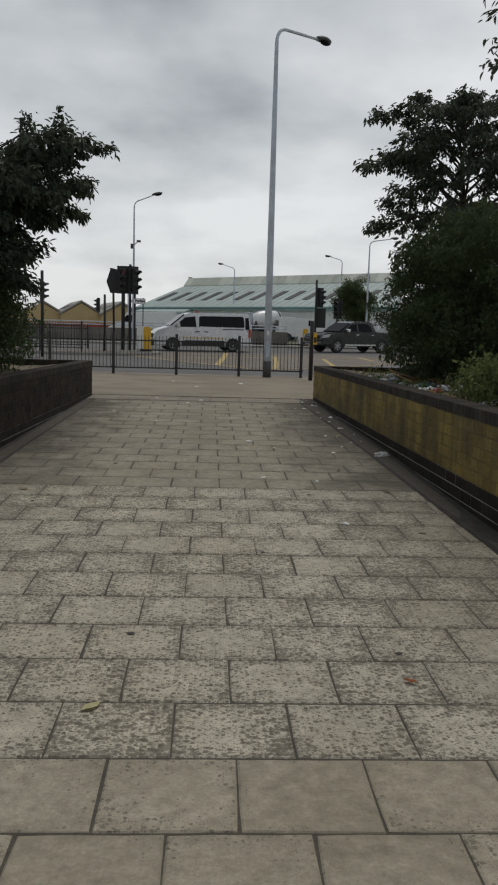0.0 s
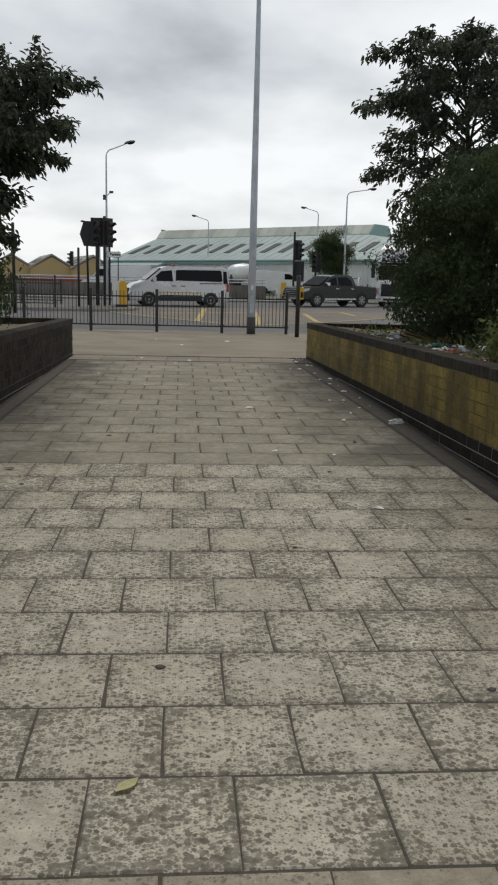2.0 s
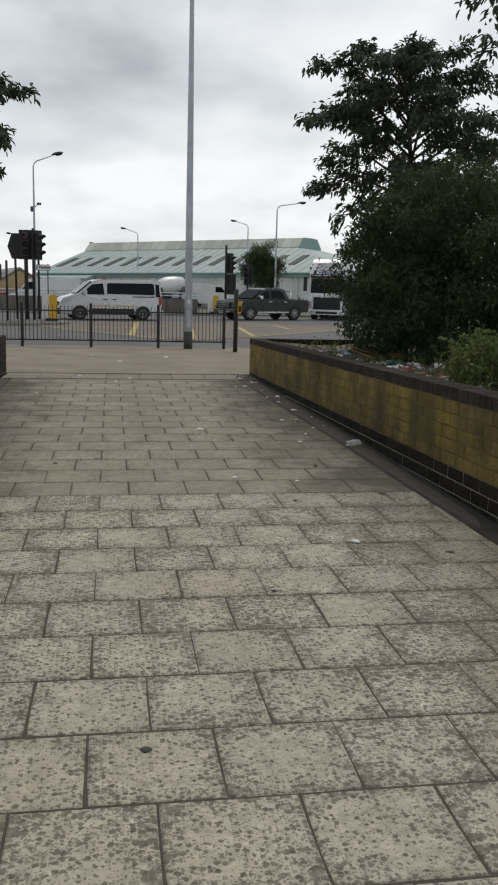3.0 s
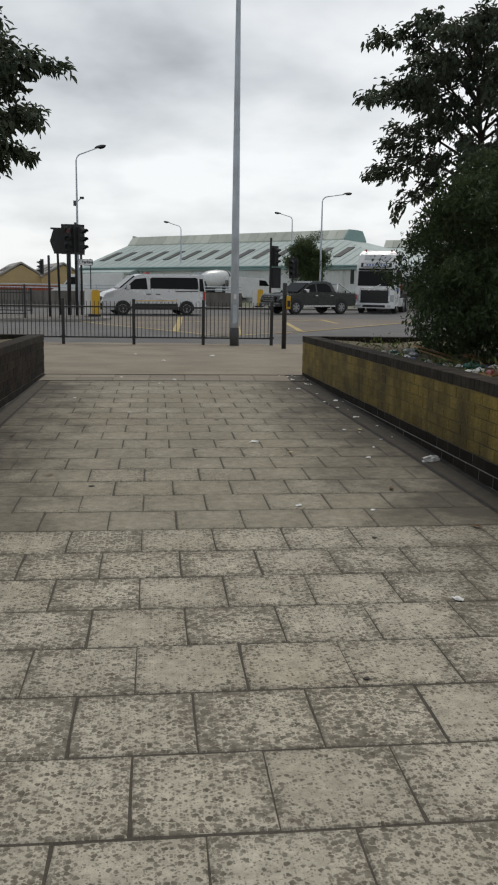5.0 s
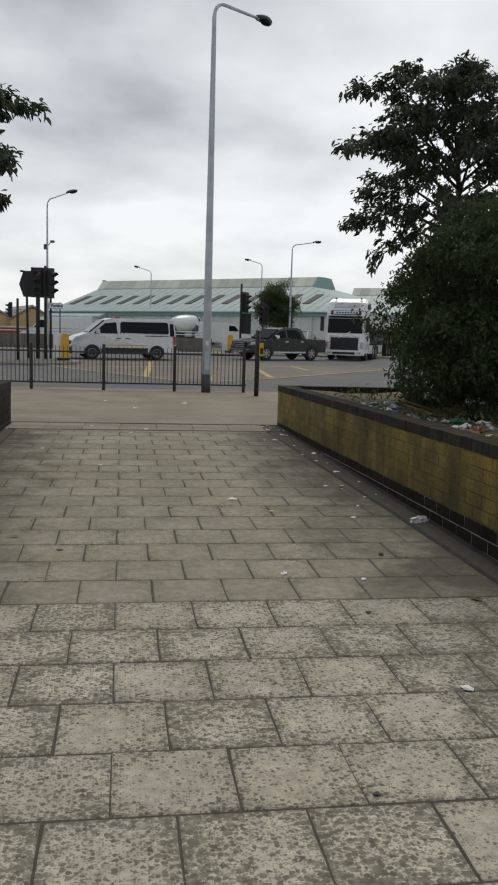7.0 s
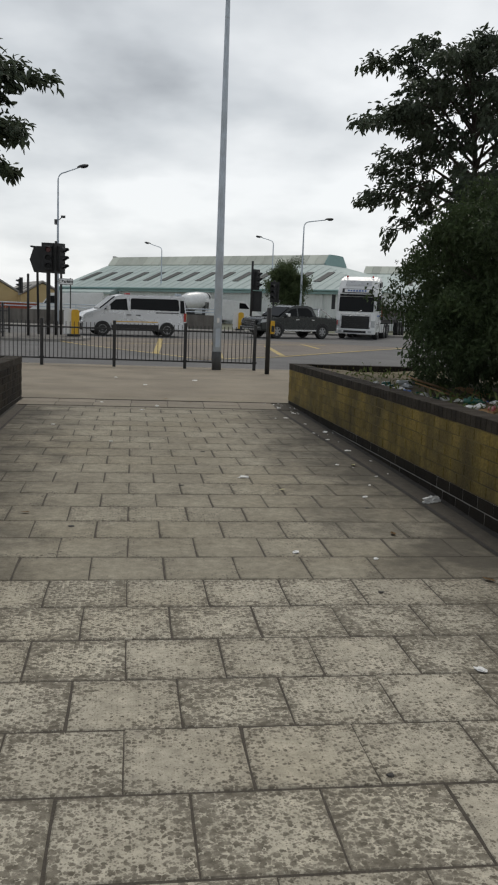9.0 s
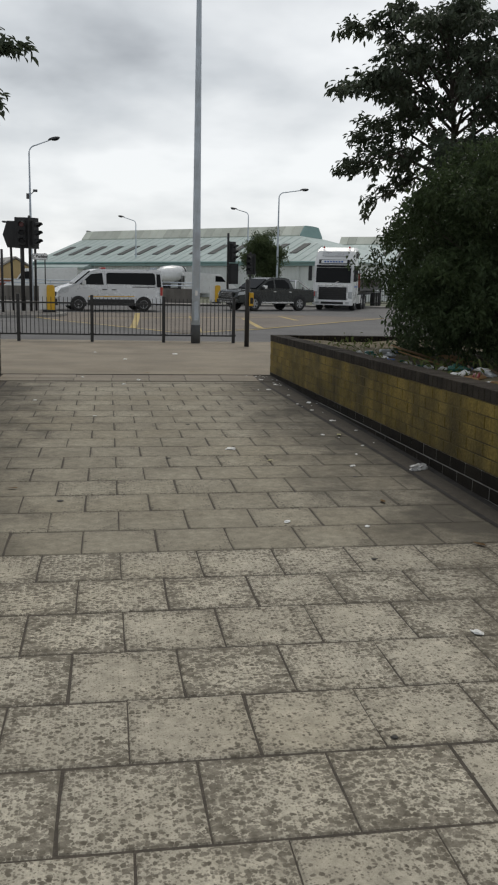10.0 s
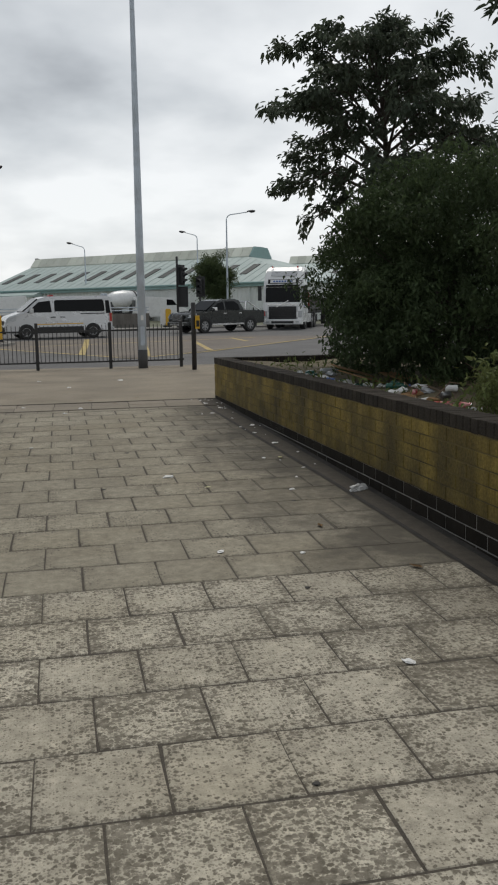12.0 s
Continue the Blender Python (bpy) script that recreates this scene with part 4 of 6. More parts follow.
# the push-button post at the end of the rail
t = thing("push_button_post", "black crossing post with a yellow push-button box", "crossing post", pose(3.54, 25.6, -0.15) @ Matrix.Scale(FAR, 4))
part("post", tube([(0, 0, -0.1), (0, 0, 1.5), (0, 0, 1.53)], [0.056, 0.056, 0.04], 12), M["black_paint"], t, smooth=True)
part("button_box", box(0.03, -0.15, 0.93, 0.12, -0.04, 1.23), M["yellow_plastic"], t, "yellow push-button box", bevel=0.012)
part("button_plate", box(0.04, -0.156, 0.98, 0.11, -0.151, 1.12), M["black_plastic"], t)


def signal_head(parent, m, lit=None, size=1.0):
    """Three-aspect head with hoods and a backing board."""
    hb = part("signal_body", box(-0.15, -0.12, 0.0, 0.15, 0.1, 1.0), M["black_plastic"], parent, bevel=0.02)
    hb.matrix_basis = m @ Matrix.Scale(size, 4)
    bb = part("backing_board", box(-0.29, 0.03, -0.12, 0.29, 0.05, 1.12), M["black_plastic"], hb)
    for k in range(3):
        z = 0.17 + 0.33 * k
        bm = bmesh.new()
        ring = [(-math.cos(a) * 0.125, math.sin(a) * 0.125) for a in np.linspace(-0.5, math.pi + 0.5, 12)]
        for r0, d in ((1.0, 0.0),):
            lo = [bm.verts.new((x, -0.12, z + y)) for x, y in ring]
            hi = [bm.verts.new((x * 0.96, -0.12 - (0.26 if y > 0 else 0.1), z + y - 0.02)) for x, y in ring]
            for i in range(len(ring) - 1):
                bm.faces.new((lo[i], lo[i + 1], hi[i + 1], hi[i]))
        part("hood", bm, M["black_plastic"], hb)
        lens = tube([(0, -0.118, z), (0, -0.13, z)], [0.1, 0.09], 14)
        part("lens", lens, lit if (lit and k == 2) else M["dark_glass"], hb, smooth=False)
    return hb


red_lit = material("red_signal_light", (0.07, 0.01, 0.01), 0.3, bump=0.0, grain=0.02)
_b = red_lit.node_tree.nodes["Principled BSDF"]
_b.inputs["Emission Color"].default_value, _b.inputs["Emission Strength"].default_value = (0.8, 0.03, 0.03, 1), 0.012


def signal(at, h, turns, label, lit=None, r=0.06, size=1.0):
    """A signal post with heads facing the given ways (degrees; 0 faces the walker)."""
    t = thing("traffic_signal", label, "traffic signal", pose(*at) @ Matrix.Scale(FAR, 4), "traffic signals")
    part("post", tube([(0, 0, -0.05), (0, 0, h), (0, 0, h + 0.02)], [r, r, r * 0.7], 12), M["black_paint"], t, smooth=True)
    for a, z, sx in turns:
        q = Matrix.Translation((sx, 0, z)) @ Matrix.Rotation(radians(a), 4, "Z") @ Matrix.Translation((0, -0.19, 0))
        signal_head(t, q, lit, size)
    return t


signal(beyond(-3.7, 38.9, 0.12), 3.75, [(0, 2.68, 0.02)], "black traffic signal showing red on the island", red_lit, 0.085)
signal(beyond(-3.36, 38.6, 0.12), 3.85, [(50, 2.66, 0.05)], "black traffic signal turned towards the side road on the island", None, 0.06)
signal(beyond(-3.2, 39.2, 0.12), 3.0, [], "plain black signal post on the island", None, 0.05)
t = signal(beyond(-4.35, 37.4, 0.12), 2.45, [(250, 1.75, -0.12)], "slim black signal post with a small side head", None, 0.05, 0.5)
signal(beyond(-6.2, 33.0, 0.0), 3.3, [(110, 2.2, -0.2)], "black traffic signal post at the end of the rail", None, 0.06, 0.7)
signal(beyond(7.0, 54.2, 0.11), 4.2, [(40, 2.6, 0.15), (170, 1.3, 0.35)], "black traffic signal on the far verge", None, 0.07)
signal(beyond(8.4, 54.3, 0.11), 3.1, [(330, 1.9, 0.1)], "black traffic signal on the far verge", None, 0.06)

# back of a large sign board beside the signals, hexagonal in outline
t = thing("sign_board", "black rear of a chevron-shaped sign board on a steel pole", "road sign", beyond_pose(-4.12, 39.05, 0.12))
part("pole", tube([(0, 0, 0), (-0.05, 0, 2.7), (-0.08, 0, 3.6)], 0.05, 10), M["black_paint"], t, smooth=True)
part("board", prism([(-0.36, 3.1), (-0.18, 3.66), (0.3, 3.66), (0.3, 2.58), (-0.18, 2.58)], -0.07, -0.05, axis="y"), M["black_plastic"], t)

# white direction sign with a pointed end
t = thing("direction_sign", "white direction sign pointing to a town, black lettering", "road sign", beyond_pose(-2.82, 38.4, 0.98) @ Matrix.Scale(0.58, 4))
part("post", tube([(0.12, 0, -1.5), (0.12, 0, 2.62)], 0.04, 10), M["black_paint"], t, smooth=True)
out = [(-0.83, 2.36), (-0.66, 2.58), (0.25, 2.58), (0.3, 2.53), (0.3, 2.19), (0.25, 2.14), (-0.66, 2.14)]
part("border", prism(out, -0.075, -0.05, axis="y"), M["black_plastic"], t)
inn = [(-0.79, 2.36), (-0.64, 2.55), (0.24, 2.55), (0.27, 2.52), (0.27, 2.2), (0.24, 2.17), (-0.64, 2.17)]
part("panel", prism(inn, -0.081, -0.0755, axis="y"), M["white_paint"], t)
bm = bmesh.new()
for s in (1, -1):
    q = [(-0.75, 2.36), (-0.58, 2.36 + 0.13 * s), (-0.52, 2.36 + 0.13 * s), (-0.69, 2.36)]
    prism(q, -0.0845, -0.082, bm, axis="y")
part("arrow", bm, M["black_plastic"], t)
cu = bpy.data.curves.new("lettering", "FONT")
cu.body, cu.size, cu.extrude = "Barking", 0.27, 0.001
cu.offset = 0.012
txt = new("lettering", cu)
txt.parent, txt.location, txt.rotation_euler = t, (-0.5, -0.083, 2.29), (math.pi / 2, 0, 0)
cu.materials.append(M["black_plastic"])


def bollard(at, label):
    """A keep-left bollard: an upright box with a yellow face, white flanks and a rounded top."""
    t = thing("traffic_bollard", label, "traffic bollard", pose(*at) @ Matrix.Scale(FAR, 4), "traffic bollards")
    bm = prism([(-0.12, 0.1), (-0.12, 1.0), (-0.1, 1.07), (-0.06, 1.1), (0.12, 1.1), (0.17, 1.07), (0.2, 1.0), (0.2, 0.1)], -0.17, -0.02, axis="y")
    part("front_shell", bm, M["yellow_plastic"], t, "yellow front")
    bm = prism([(-0.2, 0.1), (-0.2, 1.0), (-0.17, 1.09), (-0.1, 1.12), (0.1, 1.12), (0.17, 1.09), (0.2, 1.0), (0.2, 0.1)], 0.036, 0.18, axis="y")
    bmesh.ops.translate(bm, verts=bm.verts[:], vec=(-0.24, -0.05, 0))
    part("rear_shell", bm, M["white_paint"], t, "white flank")
    part("foot", box(-0.28, -0.22, 0.0, 0.24, 0.18, 0.1), M["black_plastic"], t, bevel=0.02)
    return t


bollard(beyond(-2.55, 38.0, 0.12), "yellow and white plastic traffic bollard on the island nose")
bollard(beyond(6.35, 54.2, 0.1), "yellow and white plastic traffic bollard on the far verge")

# rails on the island and a long low concrete barrier on the far side
guard_rail("guard_rail", beyond(-13.8, 35.5, 0.12), 5, "black steel guard rail along the traffic island", bars=15, turn=2, h=1.3)
guard_rail("guard_rail", beyond(-10.6, 39.4, 0.12), 3, "black steel guard rail along the rear of the island", bars=13, turn=0)

bar = tagged(part("far_barrier", box(-46, 64.1, road_level(64) - 0.2, 6.2, 64.27, road_level(64) + 1.09), M["barrier"]), "weathered brown-grey concrete barrier along the far verge", "barrier", kind="structure")
panel = part("panel", box(-1.1, -0.04, -0.46, 1.1, 0.0, 0.48), M["barrier"], bar)
panel.location = (-34, 64.095, road_level(64) + 0.575)
for k in range(1, 18):
    o = panel.copy()
    scene.collection.objects.link(o)
    o.location = (-34 + 2.3 * k, 64.095, road_level(64) + 0.575)
rail = thing("barrier_rail", "grey steel handrail on top of the far barrier", "handrail", pose(0.2, 64.18, road_level(64) + 1.09) @ Matrix.Scale(FAR, 4))
for z in (0.18, 0.36):
    part("rail", tube([(-40, 0, z), (5.2, 0, z)], 0.03, 8), M["galv"], rail)
for k in range(20):
    part("post", tube([(-36 + 2.16 * k, 0, -0.02), (-36 + 2.16 * k, 0, 0.38)], 0.025, 8), M["galv"], rail)
guard_rail("guard_rail", beyond(8.6, 55.6, 0.08), 6, "dark steel guard rail on the far verge", bars=10, turn=2)


# ---- buildings beyond the road ----
def warehouse(name, corner, turn, length, depth, eaves, ridge, label, skylights=True, details=True, ground=-2.2):
    """Long shed: clad wall in panels, hipped sheet roof with skylights, a paler raised ridge.
    corner: the front right corner at eaves level; local -x runs along the front, local y into the depth."""
    t = thing(name, label, "warehouse", Matrix.Translation(beyond(*corner)) @ Matrix.Scale(FAR, 4) @ Matrix.Rotation(radians(-1.18), 4, "X") @ Matrix.Rotation(radians(turn), 4, "Z"))
    e, z0, run = eaves, ground, depth
    part("wall", box(-length + 0.1, 0.12, z0, -0.1, 2 * depth - 0.1, e), M["wall_clad"], t)
    n = int(length / 2.4)
    for k in range(n):
        x1 = -0.12 - k * (length - 0.24) / n
        bm = bmesh.new()
        w = (length - 0.24) / n
        ribs = 6
        prof = []
        for r in range(ribs):
            a = x1 - w + w * r / ribs + 0.01
            s = w / ribs
            prof += [(a, 0.115), (a, 0.07), (a + s * 0.7, 0.07), (a + s * 0.7, 0.10)]
        prof += [(x1 - 0.02, 0.10), (x1 - 0.02, 0.119), (x1 - w + 0.01, 0.119)]
        lo = [bm.verts.new((a, b, z0)) for a, b in prof]
        hi = [bm.verts.new((a, b, e - 0.03)) for a, b in prof]
        for i in range(len(prof)):
            j = (i + 1) % len(prof)
            bm.faces.new((lo[i], lo[j], hi[j], hi[i]))
        part("cladding_panel", bm, M["wall_clad"], t)
    hip = run * 0.94
    mon = run * 0.23
    zb = e + (ridge - 1.15 - e)
    # the hipped lower roof as four sloped slabs
    A, B, C, D = (-length - 0.3, -0.3, e), (0.3, -0.3, e), (0.3, 2 * depth + 0.3, e), (-length - 0.3, 2 * depth + 0.3, e)
    E, F, G, H = (-length - 0.3, run - mon, zb), (-hip, run - mon, zb), (-hip, run + mon, zb), (-length - 0.3, run + mon, zb)
    for nm, q in (("front_slope", (A, B, F, E)), ("right_hip", (B, C, G, F)), ("rear_slope", (C, D, H, G)), ("left_gable", (D, A, E, H))):
        bm = bmesh.new()
        up = [bm.verts.new(p) for p in q]
        dn = [bm.verts.new((p[0], p[1], p[2] - 0.12)) for p in q]
        bm.faces.new(up)
        bm.faces.new(dn[::-1])
        for i in range(4):
            bm.faces.new((up[i], dn[i], dn[(i + 1) % 4], up[(i + 1) % 4]))
        part(nm, bm, M["roof_green"], t)
    # standing seams of the front slope
    A_, B_, E_, F_ = (Vector(p) for p in (A, B, E, F))
    bm = bmesh.new()
    n = int(length / 1.0)
    for k in range(1, n):
        f = k / n
        lo = A_.lerp(B_, f)
        hi = lo + (E_ - A_) * min(1.0, max(0.02, (0.3 - lo.x) / (hip + 0.3)))
        tube([lo + Vector((0, 0, 0.02)), hi + Vector((0, 0, 0.02))], 0.03, 4, bm, cap=False)
    part("roof_seams", bm, M["roof_green"], t)
    if skylights:
        n = 17
        for k in range(n):
            f = (k + 0.6) / n
            w = 0.0095
            q = []
            for (ff, u) in ((f - w, 0.30), (f + w, 0.30), (f + w, 0.66), (f - w, 0.66)):
                q.append(A_.lerp(B_, ff) + (E_ - A_) * u + Vector((0, -0.02, 0.07)))
            if max(p.x for p in q) > -hip * 0.67:
                continue
            bm = bmesh.new()
            up = [bm.verts.new(p) for p in q]
            dn = [bm.verts.new(p - Vector((0, 0, 0.1))) for p in q]
            bm.faces.new(up)
            for i in range(4):
                bm.faces.new((up[i], dn[i], dn[(i + 1) % 4], up[(i + 1) % 4]))
            part("skylight", bm, M["skylight"], t)
    # the raised ridge in paler, streaked sheets
    prof = [(run - mon, zb - 0.1), (run - mon, zb + 0.12), (run - mon * 0.62, ridge - 0.04), (run, ridge), (run + mon * 0.62, ridge - 0.04), (run + mon, zb + 0.12), (run + mon, zb - 0.1)]
    x0, x1 = -length - 0.2, -hip - 0.1
    n = int((x1 - x0) / 1.1)
    for k in range(n):
        a, b = x0 + (x1 - x0) * k / n, x0 + (x1 - x0) * (k + 1) / n - 0.03
        part("ridge_sheet", prism(prof, a, b), M["roof_pale"], t)
    part("gable_end", prism([(p[0], p[1] + 0.03) for p in prof], x1 + 0.01, x1 + 0.15), M["trim_green"], t)
    part("fascia", box(-length - 0.35, -0.42, e - 0.38, 0.35, -0.28, e + 0.06), M["trim_green"], t)
    part("gutter", tube([(-length - 0.3, -0.5, e - 0.05), (0.3, -0.5, e - 0.05)], 0.1, 8), M["trim_green"], t)
    if details:
        # entrance canopy, downpipes, a dark window with bars, a door line
        part("canopy", prism([(-1.6, e - 0.55), (-1.6, e - 0.75), (0.1, e - 0.75), (0.1, e - 0.02)], -length + 1.0, -length + 9.0), M["roof_green"], t)
        part("canopy_wall", box(-length + 1.4, -1.3, z0, -length + 8.6, 0.1, e - 0.76), M["wall_clad"], t)
        for x in (-length + 9.2, -length + 21, -6.0):
            part("downpipe", tube([(x, -0.12, z0), (x, -0.12, e - 0.1)], 0.09, 8), M["wall_clad"], t)
        w = part("window", box(-length + 17.0, -0.02, e - 3.7, -length + 19.4, 0.1, e - 2.2), M["dark_glass"], t)
        part("window_frame", box(-length + 16.9, -0.05, e - 2.22, -length + 19.5, 0.1, e - 2.1), M["black_paint"], w)
        part("vent", box(-length + 12.9, -0.05, e - 2.0, -length + 13.2, 0.1, e - 1.7), M["black_plastic"], t)
        part("vent", box(-length + 21.9, -0.05, e - 2.0, -length + 22.2, 0.1, e - 1.7), M["black_plastic"], t)
    return t


warehouse("warehouse", (22.4, 79.1), -40.0, 40.6, 11.0, 3.4, 7.6, "long pale grey-clad warehouse with green hipped roof and skylights")
warehouse("warehouse", (56.0, 92.0), -30.0, 34.0, 11.0, 3.6, 8.0, "second pale warehouse with green roof behind the first", skylights=True, details=False)
# hoarding with painted letters by the warehouse corner
t = thing("site_sign", "white sign board with worn dark lettering bars", "sign board", beyond_pose(21.6, 77.4, 0, -41))
part("board", box(-1.5, -0.05, 0.35, 1.5, 0.0, 1.55), M["white_paint"], t)
for k in range(3):
    part("letter_bar", box(-1.2 + 0.85 * k, -0.06, 0.55, -0.65 + 0.85 * k, -0.052, 1.35), M["red_brick"], t)
for x in (-1.3, 1.3):
    part("post", box(x - 0.05, 0.005, -2.0, x + 0.05, 0.1, 1.5), M["galv_dark"], t)


def gable_shed(at, w, d, eaves, apex, label):
    t = thing("gabled_shed", label, "shed", pose(*at, 0, 0, 12) @ Matrix.Scale(FAR, 4), "gabled sheds")
    part("wall", prism([(-w / 2, -3.0), (-w / 2, eaves), (0, apex), (w / 2, eaves), (w / 2, -3.0)], 0, d, axis="y"), M["gable_yellow"], t)
    for s in (-1, 1):
        o = [(s * (w / 2 + 0.2), eaves - 0.05), (0, apex + 0.15), (0, apex + 0.42), (s * (w / 2 + 0.2), eaves + 0.22)]
        part("roof_slope", prism(o, -0.25, d, axis="y"), M["roof_grey"], t)
        for k in range(3):
            f0, f1 = 0.35, 0.75
            a = (s * w / 2 * f0, apex + (eaves - apex) * f0 + 0.44)
            b = (s * w / 2 * f1, apex + (eaves - apex) * f1 + 0.42)
            part("rooflight", prism([a, b, (b[0], b[1] - 0.05), (a[0], a[1] - 0.05)], 4 + 7 * k, 6 + 7 * k, axis="y"), M["skylight"], t)
    part("low_wall", box(-w / 2, -1.5, -3.0, w / 2 - 0.05, -0.02, 0.4), M["red_brick"], t, "red painted lower wall")
    return t


for k, x in enumerate((-36.4, -30.5, -24.6, -18.7, -12.8)):
    gable_shed(beyond(x, 127.0 - 1.0 * k, -1.0), 5.85, 30, 2.85, 4.5, "yellow brick gabled industrial shed with grey roof")

hoard = thing("hoarding", "long faded red hoarding in front of the sheds", "hoarding", beyond_pose(-34, 119, 0))
for k in range(11):
    part("board", box(2.4 * k, 0, -1.2, 2.4 * k + 2.36, 0.06, 0.75 - 0.02 * (k % 3)), M["red_brick"], hoard)
# trees and hedge far off
round_tree("street_tree", beyond(12.3, 71.5, -0.25), 7.4, beyond(12.3, 71.5, 2.95), (2.1, 2.1, 2.9), 56, 22000, 0.2, M["leaf_far"], "bushy green street tree in front of the warehouse", 21, trunk_r=0.14, droop=0.2, clump=0.17, cut_low=-1.0)
shrub("hedge", beyond(-29.5, 104, -0.6), (6.0, 2.2, 2.4), 300, 5000, 0.35, M["leaf_far"], "green hedge in front of the sheds", 31, 0.4)
shrub("hedge", beyond(34, 76, -0.6), (5.0, 2.2, 2.8), 260, 4200, 0.3, M["leaf_far"], "green roadside bushes near the warehouse", 33, 0.35)


# ---- vehicles ----
def wheel(parent, x, y, r, w, rim_mat, side, spokes=6, hub=0.6):
    """Tyre with rounded shoulders, dished rim with spokes; side: the way its face looks along y."""
    prof = [(-w / 2, hub * r), (-w / 2, r * 0.93), (-w * 0.38, r), (w * 0.38, r), (w / 2, r * 0.93), (w / 2, hub * r)]
    bm = bmesh.new()
    n = 24
    rings = [[bm.verts.new((x + b * math.sin(k * math.tau / n), y + a, r + b * math.cos(k * math.tau / n))) for a, b in prof] for k in range(n)]
    for k in range(n):
        p, q = rings[k], rings[(k + 1) % n]
        for i in range(len(prof)):
            j = (i + 1) % len(prof)
            bm.faces.new((p[i], p[j], q[j], q[i]))
    wh = part("wheel", bm, M["rubber"], parent)
    bm = bmesh.new()
    f = y + side * w * 0.32
    tube([(x, f - side * 0.04, r), (x, f, r)], [r * hub * 1.0, r * hub * 1.0], 20, bm)
    part("rim_back", bm, M["black_plastic"], wh)
    bm = bmesh.new()
    for k in range(spokes):
        a = k * math.tau / spokes
        m = Matrix.Translation((x, f + side * 0.02, r)) @ Matrix.Rotation(a, 4, "Y")
        box(-0.1 * r, -0.012, 0.08 * r, 0.1 * r, 0.012, hub * r, bm, m)
    tube([(x, f, r), (x, f + side * 0.045, r)], [0.2 * r, 0.14 * r], 12, bm)
    ring = []
    for k in range(20):
        a, b = k * math.tau / 20, (k + 1) * math.tau / 20
        q = [(x + s * r * math.sin(c), f + side * 0.035, r + s * r * math.cos(c)) for s, c in ((hub * 0.9, a), (hub * 1.02, a), (hub * 1.02, b), (hub * 0.9, b))]
        bm.faces.new([bm.verts.new(p) for p in q])
    part("rim", bm, rim_mat, wh)
    return wh


def arch(parent, x, y, r, side, mat, depth=0.05):
    """The dark opening round a wheel, just proud of the flank."""
    bm = bmesh.new()
    pts = [(x + r * math.cos(a), r * 0.85 + r * math.sin(a)) for a in np.linspace(-0.25, math.pi + 0.25, 18)]
    prism(pts, y - side * 0.3, y + side * 0.004, bm, axis="y")
    return part("wheel_arch", bm, mat, parent)


def side_pane(parent, pts, y, side, name="window", mat=None, proud=0.006, lean=None):
    """A thin panel on a flank; lean: (z0, z1, amount), the taper of that flank."""
    bm = prism(pts, y - side * 0.02, y + side * proud, axis="y")
    if lean:
        z0, z1, amount = lean
        for v in bm.verts:
            v.co.y -= y * amount * min(1.0, max(0.0, (v.co.z - z0) / (z1 - z0)))
    return part(name, bm, mat or M["dark_glass"], parent)


def taper(bm, z0, z1, amount, y_only=True):
    """Lean the flanks of a body inwards above z0."""
    for v in bm.verts:
        if v.co.z > z0:
            f = 1 - amount * min(1.0, (v.co.z - z0) / (z1 - z0))
            v.co.y *= f


